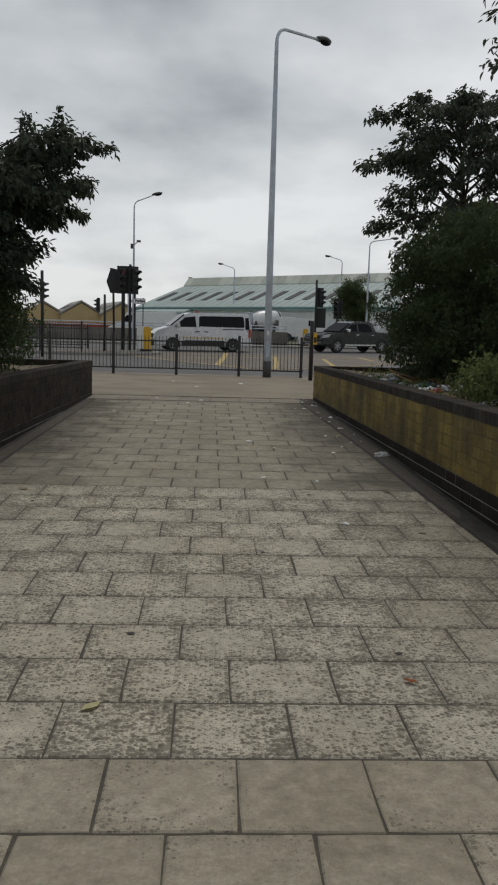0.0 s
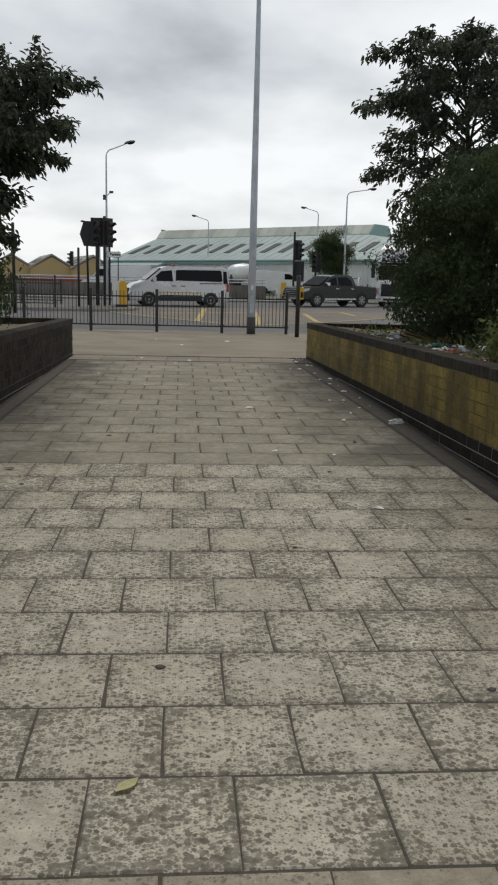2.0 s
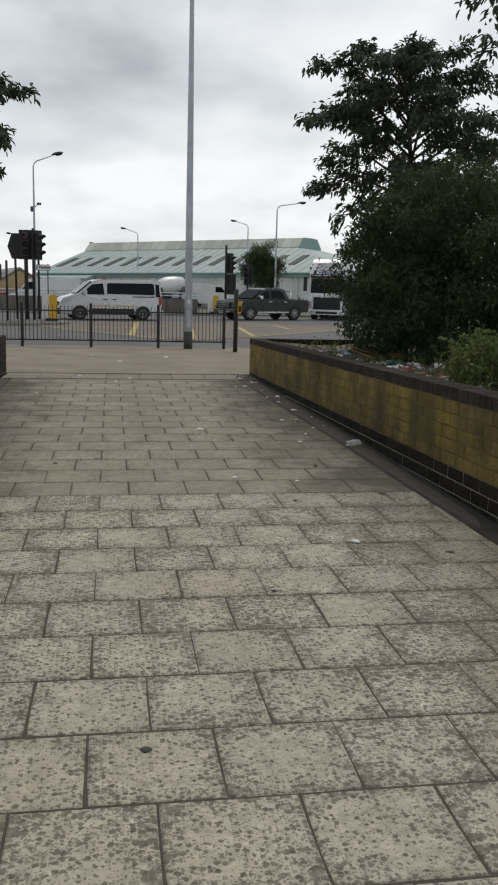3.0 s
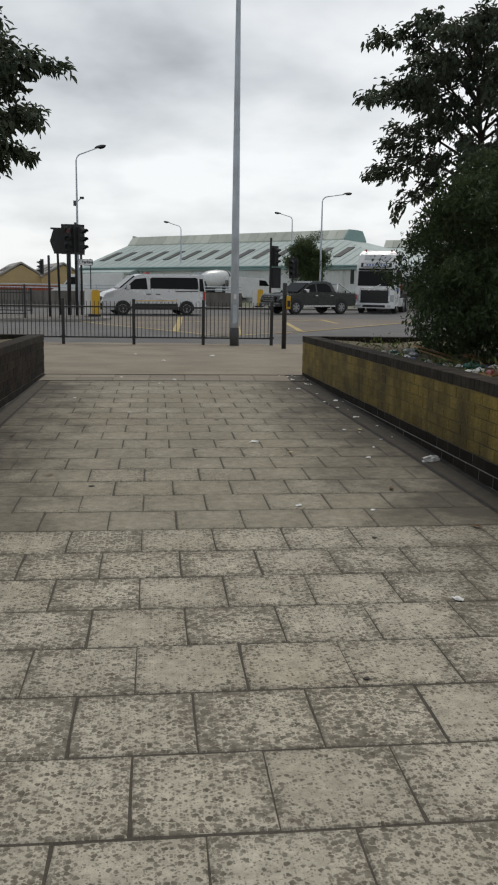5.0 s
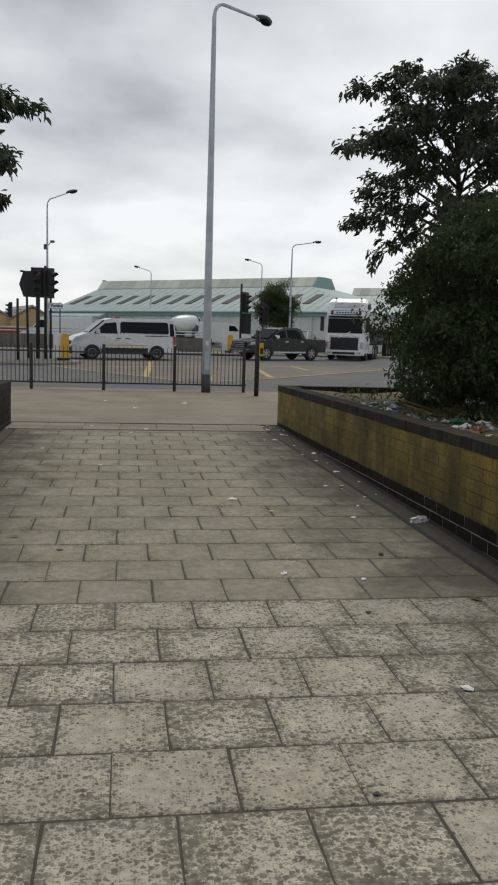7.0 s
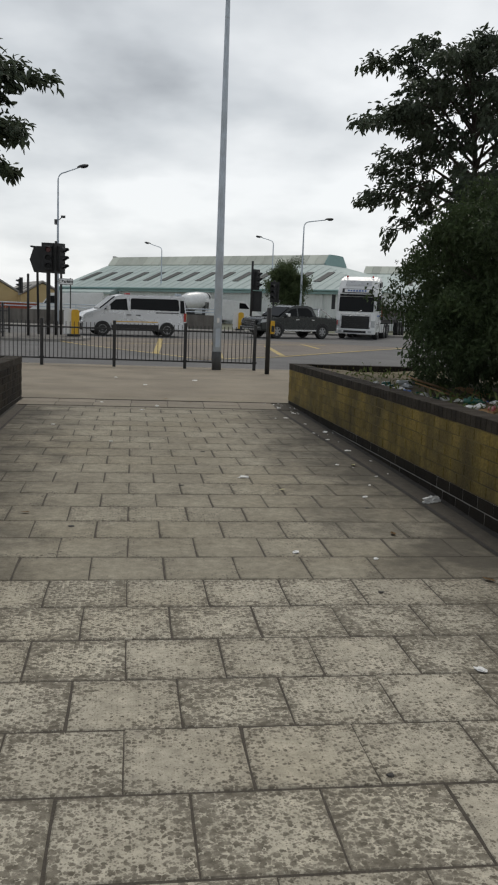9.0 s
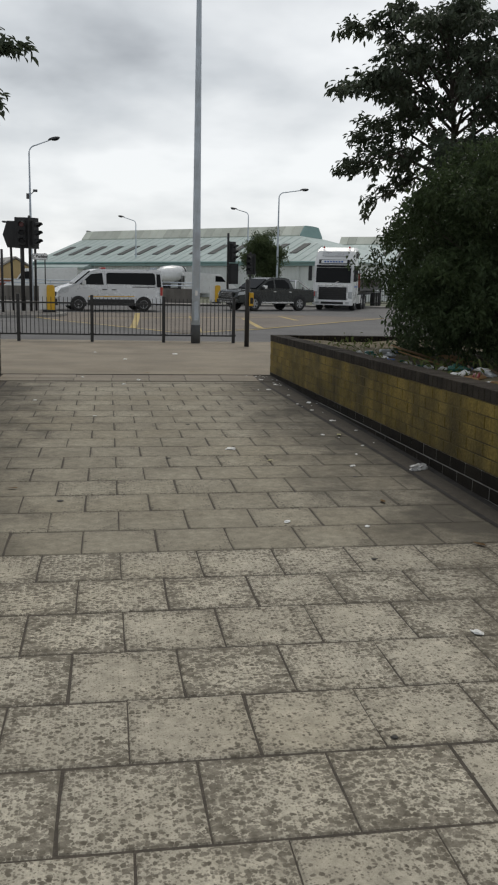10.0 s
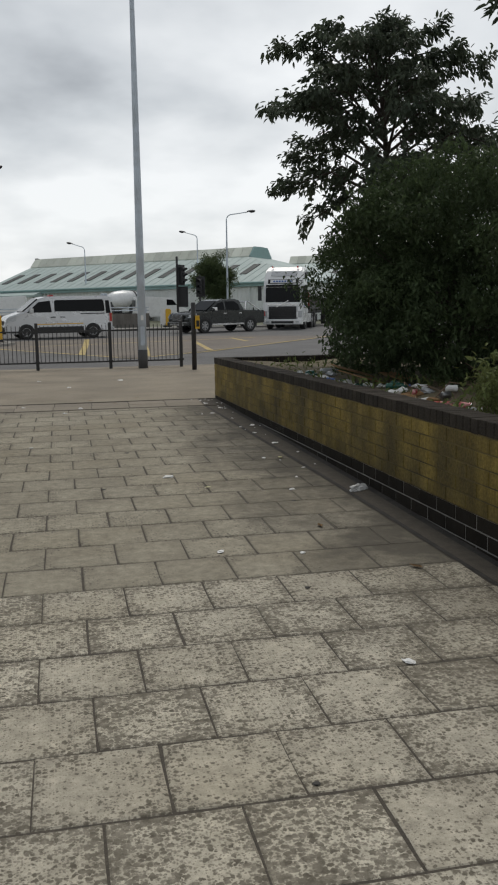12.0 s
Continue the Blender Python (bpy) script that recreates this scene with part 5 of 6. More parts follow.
def minibus(at, turn):
    t = thing("minibus", "silver minibus with dark tinted glass and yellow side stripe", "van", pose(*at, 0, 0, turn) @ Matrix.Scale(FAR, 4))
    W, LEAN = 0.95, (1.1, 2.0, 0.09)
    side = [(-2.5, 0.32), (-2.52, 0.62), (-2.44, 0.92), (-2.3, 1.05), (-1.62, 1.27), (-0.9, 1.86), (-0.6, 1.94), (2.2, 1.97), (2.42, 1.9), (2.5, 1.2), (2.52, 0.4), (2.4, 0.27), (-2.3, 0.25)]
    bm = prism(side, -W, W, axis="y")
    bmesh.ops.bevel(bm, geom=[e for e in bm.edges if abs(e.verts[0].co.y - e.verts[1].co.y) < 0.01], offset=0.07, segments=3, affect="EDGES")
    taper(bm, 1.1, 2.0, 0.09)
    part("body", bm, M["silver_paint"], t, smooth=False)
    for s in (-1, 1):
        y = s * W * 0.985
        p = side_pane(t, [(-1.5, 1.22), (-0.95, 1.7), (-0.42, 1.76), (-0.36, 1.22)], s * W, s, "front_window", None, 0.008, LEAN)
        side_pane(t, [(-0.2, 1.26), (-0.23, 1.2), (-0.23, 1.72), (-0.16, 1.78), (2.02, 1.8), (2.1, 1.74), (2.14, 1.3), (2.08, 1.24)], s * W, s, "side_window", None, 0.008, LEAN)
        side_pane(t, [(1.0, 1.12), (1.0, 1.16), (2.12, 1.17), (2.12, 1.13)], s * W, s, "slide_track", M["black_plastic"], 0.008, LEAN)
        side_pane(t, [(-1.1, 0.66), (-1.05, 0.7), (1.1, 0.715), (1.1, 0.675)], s * W, s, "yellow_stripe", M["yellow_plastic"])
        side_pane(t, [(-1.1, 0.27), (-1.14, 0.5), (-0.9, 0.56), (1.1, 0.56), (1.12, 0.27)], s * W, s, "sill", M["black_plastic"])
        side_pane(t, [(-0.42, 0.98), (-0.42, 1.02), (-0.2, 1.02), (-0.2, 0.98)], s * W, s, "door_handle", M["black_plastic"], 0.03)
        side_pane(t, [(0.02, 0.98), (0.02, 1.02), (0.24, 1.02), (0.24, 0.98)], s * W, s, "door_handle", M["black_plastic"], 0.03)
        side_pane(t, [(-0.3, 0.42), (-0.3, 1.75), (-0.285, 1.75), (-0.285, 0.42)], s * W, s, "door_gap", M["black_plastic"], 0.005, LEAN)
        side_pane(t, [(2.2, 1.15), (2.18, 1.75), (2.36, 1.75), (2.42, 1.15)], s * W, s, "rear_window", None, 0.008, LEAN)
        side_pane(t, [(2.36, 0.75), (2.36, 1.15), (2.48, 1.15), (2.48, 0.75)], s * W * 0.99, s, "tail_lamp", M["red_plastic"])
        side_pane(t, [(-2.44, 0.76), (-2.36, 0.98), (-1.98, 1.08), (-2.0, 0.86)], s * W * 0.98, s, "headlamp", M["lamp_glass"], 0.02)
        bm = box(-1.4, s * W, 1.2, -1.22, s * (W + 0.2), 1.42)
        part("door_mirror", bm, M["silver_paint"], t, bevel=0.03)
        for x in (-1.55, 1.55):
            arch(t, x, s * W, 0.38, s, M["black_plastic"])
            wheel(t, x, s * (W - 0.1), 0.33, 0.22, M["alloy"], s)
    m = Matrix.Identity(4)
    bm = bmesh.new()
    q = [(-1.66, -0.78, 1.26), (-1.66, 0.78, 1.26), (-0.95, 0.72, 1.83), (-0.95, -0.72, 1.83)]
    o = Vector((-0.03, 0, 0.035))
    up = [bm.verts.new(Vector(p) + o) for p in q]
    dn = [bm.verts.new(Vector(p) - o) for p in q]
    bm.faces.new(up)
    for i in range(4):
        bm.faces.new((up[i], dn[i], dn[(i + 1) % 4], up[(i + 1) % 4]))
    part("windscreen", bm, M["dark_glass"], t)
    part("front_bumper", box(-2.6, -0.86, 0.26, -2.46, 0.86, 0.56), M["black_plastic"], t, bevel=0.04)
    part("grille", box(-2.53, -0.5, 0.66, -2.49, 0.5, 0.86), M["black_plastic"], t)
    part("rear_bumper", box(2.44, -0.9, 0.3, 2.6, 0.9, 0.5), M["silver_paint"], t, bevel=0.04)
    rd = part("rear_door", box(2.49, -0.8, 0.55, 2.535, 0.8, 1.15), M["hivis"], t, "yellow and red hatched rear door panel")
    for k in range(4):
        m = Matrix.Translation((2.54, -0.6 + 0.4 * k, 0.85)) @ Matrix.Rotation(radians(35 if k < 2 else -35), 4, "X")
        part("chevron", box(-0.002, -0.06, -0.32, 0.002, 0.06, 0.32, None, m), M["red_plastic"], rd)
    part("rear_glass", box(2.43, -0.7, 1.2, 2.48, 0.7, 1.75), M["dark_glass"], t)
    part("roof_beacon", box(-0.32, -0.25, 1.95, -0.12, 0.25, 2.02), M["red_plastic"], t, bevel=0.02)
    return t


def pickup(at, turn):
    t = thing("pickup_truck", "dark grey-green double-cab pickup truck with load-bed bar on the road", "pickup truck", pose(*at, 0, 0, turn) @ Matrix.Scale(FAR, 4))
    W = 0.9
    low = [(-2.58, 0.42), (-2.62, 0.72), (-2.52, 0.98), (-2.35, 1.06), (-1.3, 1.13), (-0.9, 1.16), (1.15, 1.17), (2.55, 1.1), (2.6, 0.55), (2.5, 0.45), (1.0, 0.38), (-1.0, 0.38)]
    bm = prism(low, -W, W, axis="y")
    bmesh.ops.bevel(bm, geom=[e for e in bm.edges if abs(e.verts[0].co.y - e.verts[1].co.y) < 0.01], offset=0.06, segments=3, affect="EDGES")
    part("body", bm, M["green_paint"], t)
    cab = [(-1.35, 1.12), (-0.62, 1.62), (-0.3, 1.72), (0.6, 1.74), (0.9, 1.66), (1.18, 1.15)]
    bm = prism(cab, -W * 0.95, W * 0.95, axis="y")
    bmesh.ops.bevel(bm, geom=[e for e in bm.edges if abs(e.verts[0].co.y - e.verts[1].co.y) < 0.01], offset=0.05, segments=2, affect="EDGES")
    taper(bm, 1.13, 1.75, 0.16)
    part("cab", bm, M["green_paint"], t)
    for s in (-1, 1):
        side_pane(t, [(-1.05, 1.19), (-0.6, 1.53), (-0.22, 1.6), (-0.2, 1.19)], s * W * 0.95, s, "front_window", None, 0.008, (1.13, 1.75, 0.16))
        side_pane(t, [(-0.1, 1.19), (-0.12, 1.61), (0.52, 1.62), (0.78, 1.45), (0.86, 1.19)], s * W * 0.95, s, "rear_window", None, 0.008, (1.13, 1.75, 0.16))
        side_pane(t, [(-1.1, 0.4), (-1.1, 0.48), (1.05, 0.48), (1.05, 0.4)], s * W, s, "side_step", M["chrome"], 0.06)
        for x in (-0.32, 0.72):
            side_pane(t, [(x, 0.98), (x, 1.02), (x + 0.2, 1.02), (x + 0.2, 0.98)], s * W, s, "door_handle", M["chrome"], 0.03)
        for x in (-1.12, -0.15, 0.98):
            side_pane(t, [(x, 0.5), (x, 1.12), (x + 0.012, 1.12), (x + 0.012, 0.5)], s * W, s, "door_gap", M["black_plastic"], 0.002)
        part("door_mirror", box(-1.02, s * W * 0.95, 1.14, -0.86, s * (W + 0.2), 1.32), M["chrome"], t, bevel=0.03)
        side_pane(t, [(-2.6, 0.8), (-2.5, 0.97), (-2.05, 1.02), (-2.15, 0.86)], s * W * 0.97, s, "headlamp", M["lamp_glass"], 0.035)
        side_pane(t, [(2.54, 0.8), (2.54, 1.05), (2.6, 1.05), (2.6, 0.8)], s * W, s, "tail_lamp", M["red_plastic"], 0.004)
        for x in (-1.55, 1.52):
            arch(t, x, s * W, 0.45, s, M["black_plastic"])
            wheel(t, x, s * (W - 0.1), 0.38, 0.25, M["alloy"], s)
    bm = bmesh.new()
    q = [(-1.36, -0.74, 1.15), (-1.36, 0.74, 1.15), (-0.62, 0.68, 1.62), (-0.62, -0.68, 1.62)]
    o = Vector((-0.02, 0, 0.03))
    up = [bm.verts.new(Vector(p) + o) for p in q]
    dn = [bm.verts.new(Vector(p) - o) for p in q]
    bm.faces.new(up)
    for i in range(4):
        bm.faces.new((up[i], dn[i], dn[(i + 1) % 4], up[(i + 1) % 4]))
    part("windscreen", bm, M["dark_glass"], t)
    part("grille", box(-2.66, -0.5, 0.62, -2.58, 0.5, 0.94), M["black_plastic"], t, bevel=0.015)
    for z in (0.7, 0.8, 0.9):
        part("grille_bar", box(-2.68, -0.46, z - 0.012, -2.655, 0.46, z + 0.012), M["chrome"], t)
    part("bumper", box(-2.68, -0.88, 0.4, -2.5, 0.88, 0.6), M["green_paint"], t, bevel=0.05)
    part("bumper_trim", box(-2.7, -0.6, 0.42, -2.675, 0.6, 0.5), M["chrome"], t)
    part("rear_bumper", box(2.55, -0.86, 0.45, 2.68, 0.86, 0.6), M["chrome"], t, bevel=0.03)
    bm = bmesh.new()
    for s in (-1, 1):
        tube([(1.3, s * 0.72, 1.12), (1.4, s * 0.68, 1.58), (1.55, s * 0.66, 1.6), (2.3, s * 0.74, 1.14)], 0.035, 8, bm)
    tube([(1.4, -0.68, 1.58), (1.4, 0.68, 1.58)], 0.035, 8, bm)
    part("sports_bar", bm, M["chrome"], t)
    return t


def articulated_lorry(at, turn):
    """Cab faces local -y; the trailer follows along +y."""
    t = thing("articulated_lorry", "white articulated lorry with black grille and dark flatbed load", "lorry", pose(*at, 0, 0, turn) @ Matrix.Scale(FAR, 4) @ Matrix.Scale(0.9, 4))
    W = 1.24
    prof = [(0.0, 0.38), (-0.03, 0.9), (0.02, 1.5), (0.2, 2.75), (0.28, 2.95), (0.75, 3.62), (1.1, 3.85), (2.25, 3.9), (2.3, 0.95), (1.9, 0.9), (1.85, 0.38)]
    bm = prism(prof, -W, W, axis="x")
    bmesh.ops.bevel(bm, geom=[e for e in bm.edges if abs(e.verts[0].co.x - e.verts[1].co.x) < 0.01], offset=0.09, segments=3, affect="EDGES")
    for v in bm.verts:
        if v.co.z > 3.1:
            v.co.x *= 1 - 0.07 * min(1.0, (v.co.z - 3.1) / 0.8)
    cab = part("cab", bm, M["white_paint"], t)

    def plate(name, x0, x1, z0, z1, y0, y1, mat, out=0.02, parent=t):
        """A panel on the sloping front between two heights."""
        bm = bmesh.new()
        q = [(x0, y0, z0), (x1, y0, z0), (x1, y1, z1), (x0, y1, z1)]
        up = [bm.verts.new((p[0], p[1] - out, p[2])) for p in q]
        dn = [bm.verts.new((p[0], p[1] + 0.03, p[2])) for p in q]
        bm.faces.new(up)
        for i in range(4):
            bm.faces.new((up[i], dn[i], dn[(i + 1) % 4], up[(i + 1) % 4]))
        return part(name, bm, mat, parent)

    plate("windscreen", -1.08, 1.08, 1.7, 2.6, 0.045, 0.178, M["dark_glass"])
    plate("sun_visor", -1.05, 1.05, 2.64, 2.76, 0.12, 0.13, M["dark_glass"], 0.08)
    hb = plate("header_board", -0.95, 0.95, 2.84, 3.1, 0.2, 0.3, M["black_plastic"], 0.03)
    plate("header_panel", -0.8, 0.8, 2.88, 3.07, 0.19, 0.27, M["white_paint"], 0.04, hb)
    for k in range(7):
        part("lettering_bar", box(-0.6 + 0.175 * k, 0.132, 2.93, -0.49 + 0.175 * k, 0.145, 3.02), M["blue_paint"], hb)
    plate("roof_panel", -0.8, 0.8, 3.3, 3.58, 0.49, 0.7, M["silver_paint"])
    plate("grille_surround", -0.95, 0.95, 0.62, 1.52, -0.01, 0.02, M["silver_paint"], 0.02)
    g = plate("grille", -0.87, 0.87, 0.66, 1.44, -0.01, 0.02, M["black_plastic"], 0.03)
    for k in range(6):
        z = 0.76 + 0.11 * k
        part("grille_slat", box(-0.74, -0.065, z - 0.02, 0.74, -0.036, z + 0.02), M["black_paint"], g)
    plate("badge_bar", -0.95, 0.95, 1.54, 1.58, 0.0, 0.0, M["chrome"], 0.03)
    m = Matrix.Translation((0, -0.05, 1.6)) @ Matrix.Rotation(radians(-28), 4, "Y")
    part("badge_bar", box(-0.42, -0.01, -0.018, 0.42, 0.015, 0.018, None, m), M["chrome"], t)
    part("bumper", box(-1.25, -0.1, 0.33, 1.25, 0.3, 0.66), M["white_paint"], t, bevel=0.06)
    part("lower_intake", box(-0.7, -0.11, 0.4, 0.7, -0.09, 0.54), M["black_plastic"], t)
    for s in (-1, 1):
        plate("headlamp", *sorted((s * 0.98, s * 1.2)), 0.76, 1.16, -0.0, 0.0, M["lamp_glass"], 0.045)
        plate("fog_lamp", *sorted((s * 0.82, s * 1.05)), 0.44, 0.54, -0.1, -0.1, M["lamp_glass"], 0.02)
        bm = prism([(0.32, 1.78), (0.42, 2.62), (1.15, 2.62), (1.15, 1.78)], s * W - s * 0.02, s * W + s * 0.012)
        part("door_window", bm, M["dark_glass"], t)
        bm = prism([(0.25, 0.95), (0.25, 0.97), (1.3, 0.97), (1.3, 0.95)], s * W, s * W + s * 0.006)
        part("door_gap", bm, M["black_plastic"], t)
        bm = prism([(1.3, 0.97), (1.3, 2.7), (1.315, 2.7), (1.315, 0.97)], s * W, s * W + s * 0.006)
        part("door_gap", bm, M["black_plastic"], t)
        bm = box(s * (W + 0.08), -0.12, 1.8, s * (W + 0.3), 0.04, 2.7)
        part("wing_mirror", bm, M["black_plastic"], t, bevel=0.04)
        part("side_lettering_bar", prism([(0.6, 1.42), (0.6, 1.52), (1.8, 1.52), (1.8, 1.42)], s * W, s * W + s * 0.006), M["blue_paint"], t)
        part("roof_deflector_window", prism([(1.3, 3.2), (1.3, 3.5), (2.1, 3.6), (2.1, 3.3)], s * 1.1, s * 1.243), M["black_plastic"], t)
        bm = bmesh.new()
        bmesh.ops.create_uvsphere(bm, u_segments=10, v_segments=6, radius=0.06)
        for v in bm.verts:
            v.co = Vector((v.co.x + s * 0.8, v.co.y + 0.95, v.co.z * 1.1 + 3.86))
        part("roof_beacon", bm, M["red_plastic"], t, "red roof beacon")
        part("side_skirt", box(s * 1.0, 2.4, 0.4, s * 1.2, 4.6, 0.95), M["white_paint"], t, bevel=0.03)
    part("chassis", box(-0.5, 1.0, 0.55, 0.5, 7.0, 0.95), M["black_paint"], t)
    part("fifth_wheel_frame", box(-1.1, 2.4, 0.95, 1.1, 2.7, 2.6), M["black_plastic"], t)

    def axle(y, r=0.5):
        for s in (-1, 1):
            # wheels are modelled along x, so turn them a quarter
            w = wheel(t, 0, 0, r, 0.32, M["alloy"], 1, spokes=10, hub=0.55)
            w.matrix_basis = Matrix.Translation((s * 1.06, y, 0)) @ Matrix.Rotation(radians(-90 * s), 4, "Z")
    for y in (1.35, 4.1, 5.3, 10.6, 11.9, 13.2):
        axle(y)
    bed = part("trailer_bed", box(-1.25, 2.9, 1.2, 1.25, 15.2, 1.42), M["black_paint"], t, bevel=0.02)
    part("headboard", box(-1.22, 2.9, 1.42, 1.22, 3.0, 2.3), M["red_brick"], bed)
    part("load", box(-1.1, 3.3, 1.43, 1.1, 9.2, 2.0), M["timber_load"], t, "dark sheeted low load", bevel=0.05)
    part("load", box(-1.1, 9.6, 1.43, 1.1, 14.8, 1.9), M["timber_load"], t, "dark sheeted low load", bevel=0.05)
    for k in range(7):
        for s in (-1, 1):
            part("stake", box(s * 1.2, 4.0 + 1.7 * k, 1.42, s * 1.24, 4.08 + 1.7 * k, 2.25), M["black_paint"], bed)
    part("trailer_frame", box(-0.6, 6.0, 0.85, 0.6, 15.0, 1.19), M["black_paint"], t)
    part("side_guard", box(-1.2, 6.4, 0.55, -1.15, 9.8, 0.95), M["galv"], t)
    return t


def mixer_lorry(at, turn):
    t = thing("concrete_mixer_lorry", "white concrete mixer lorry with rounded drum beyond the barrier", "lorry", pose(*at, 0, 0, turn) @ Matrix.Scale(FAR, 4) @ Matrix.Scale(0.82, 4))
    pts = [(-2.3, 0, 2.25), (-1.9, 0, 2.3), (-1.0, 0, 2.42), (0.3, 0, 2.6), (1.5, 0, 2.9), (2.1, 0, 3.1)]
    part("drum", tube(pts, [0.5, 0.85, 1.12, 1.1, 0.75, 0.5], 20), M["white_paint"], t, "white mixer drum", smooth=True)
    part("drum_ring", tube([(1.7, 0, 2.95), (1.85, 0, 3.0)], [0.74, 0.72], 20), M["galv_dark"], t)
    bm = prism([(2.1, 0.5), (2.1, 2.7), (2.4, 2.9), (3.9, 2.85), (4.05, 1.6), (4.1, 0.5)], -1.2, 1.2, axis="y")
    bmesh.ops.bevel(bm, geom=bm.edges[:], offset=0.06, segments=2, affect="EDGES")
    for v in bm.verts:
        v.co.x = v.co.x + 0.3
    part("cab", bm, M["white_paint"], t)
    for s in (-1, 1):
        side_pane(t, [(3.0, 1.7), (3.0, 2.45), (4.05, 2.45), (4.15, 1.7)], s * 1.2, s, "cab_window")
        for x in (-1.6, -0.4, 3.4):
            wheel(t, x, s * 1.05, 0.5, 0.3, M["alloy"], s)
    part("chassis", box(-2.8, -0.5, 0.6, 4.0, 0.5, 1.0), M["black_paint"], t)
    part("chute", box(-3.0, -0.3, 1.2, -2.4, 0.3, 3.3), M["galv"], t, bevel=0.08)
    part("drum_stand", box(-2.2, -0.7, 1.0, -1.8, 0.7, 2.3), M["galv_dark"], t)
    part("drum_stand", box(1.6, -0.6, 1.0, 1.9, 0.6, 2.6), M["galv_dark"], t)
    return t


def panel_van(at, turn, label):
    t = thing("panel_van", label, "van", pose(*at, 0, 0, turn) @ Matrix.Scale(FAR, 4))
    prof = [(-2.6, 0.35), (-2.62, 0.9), (-2.2, 1.2), (-1.5, 1.5), (-1.0, 2.2), (2.5, 2.35), (2.6, 0.4)]
    bm = prism(prof, -0.95, 0.95, axis="y")
    bmesh.ops.bevel(bm, geom=[e for e in bm.edges if abs(e.verts[0].co.y - e.verts[1].co.y) < 0.01], offset=0.07, segments=2, affect="EDGES")
    part("body", bm, M["white_paint"], t)
    for s in (-1, 1):
        side_pane(t, [(-1.4, 1.5), (-1.0, 2.0), (-0.4, 2.05), (-0.4, 1.5)], s * 0.95, s, "cab_window")
        for x in (-1.7, 1.6):
            arch(t, x, s * 0.95, 0.4, s, M["black_plastic"])
            wheel(t, x, s * 0.85, 0.34, 0.22, M["alloy"], s)
    part("rear_window", box(2.6, -0.7, 1.4, 2.63, 0.7, 2.0), M["dark_glass"], t)
    part("bumper", box(-2.68, -0.9, 0.3, -2.55, 0.9, 0.6), M["black_plastic"], t, bevel=0.03)
    return t


minibus(beyond(-0.25, 43.6, 0.0), 12)
pickup(beyond(8.2, 47.2, 0.0), 28)
articulated_lorry(beyond(12.1, 48.4, 0.0), -25)
mixer_lorry(beyond(5.9, 88.0, -0.24), 35)
panel_van(beyond(9.3, 84, -0.23), 185, "white panel van beyond the far barrier")
panel_van(beyond(-4.8, 62.0, -0.22), 0, "white panel van beyond the far barrier")


# ---- litter and small things ----
def crumple(name, at, size, mat, label, category, seed, flat=0.5, group="litter", fine=2):
    bm = bmesh.new()
    bmesh.ops.create_icosphere(bm, subdivisions=fine, radius=1.0)
    rng = random.Random(seed)
    for v in bm.verts:
        f = 0.65 + 0.7 * rng.random()
        v.co = Vector((v.co.x * size[0] * f, v.co.y * size[1] * f, max(-0.2, v.co.z) * size[2] * f * flat))
    ob = part(name, bm, mat)
    ob.location = at
    ob.rotation_euler = (0, 0, rng.uniform(0, 6))
    return tagged(ob, label, category, group)


def leaf_thing(at, size, mat, label, seed):
    rng = random.Random(seed)
    bm = bmesh.new()
    pts = [(-1, 0, .03), (-0.4, 0.42, .10), (0.3, 0.4, .08), (1, 0, .12), (0.3, -0.4, .05), (-0.4, -0.42, .12)]
    up = [bm.verts.new((x * size, y * size, z * size + 0.004)) for x, y, z in pts]
    c = bm.verts.new((0, 0, 0.006))
    for i in range(6):
        bm.faces.new((up[i], up[(i + 1) % 6], c))
    bmesh.ops.solidify(bm, geom=bm.faces[:], thickness=0.0015)
    ob = part("fallen_leaf", bm, mat)
    ob.location, ob.rotation_euler = at, (0, 0, rng.uniform(0, 6))
    return tagged(ob, label, "leaf", "fallen leaves")


def spot(at, r, seed):
    rng = random.Random(seed)
    bm = bmesh.new()
    n = 11
    ring = [bm.verts.new((r * rng.uniform(.7, 1.2) * math.cos(k * math.tau / n), r * rng.uniform(.6, 1.0) * math.sin(k * math.tau / n), 0.0)) for k in range(n)]
    top = [bm.verts.new((v.co.x * 0.8, v.co.y * 0.8, 0.003)) for v in ring]
    bm.faces.new(top)
    for k in range(n):
        bm.faces.new((ring[k], ring[(k + 1) % n], top[(k + 1) % n], top[k]))
    ob = part("gum_spot", bm, M["gum"])
    ob.location = at
    return tagged(ob, "flat dark chewing gum spot on a paving slab", "gum", "gum spots")


def on_path(x, y, up=0.004):
    return (x, y, floor_z(y) + up)


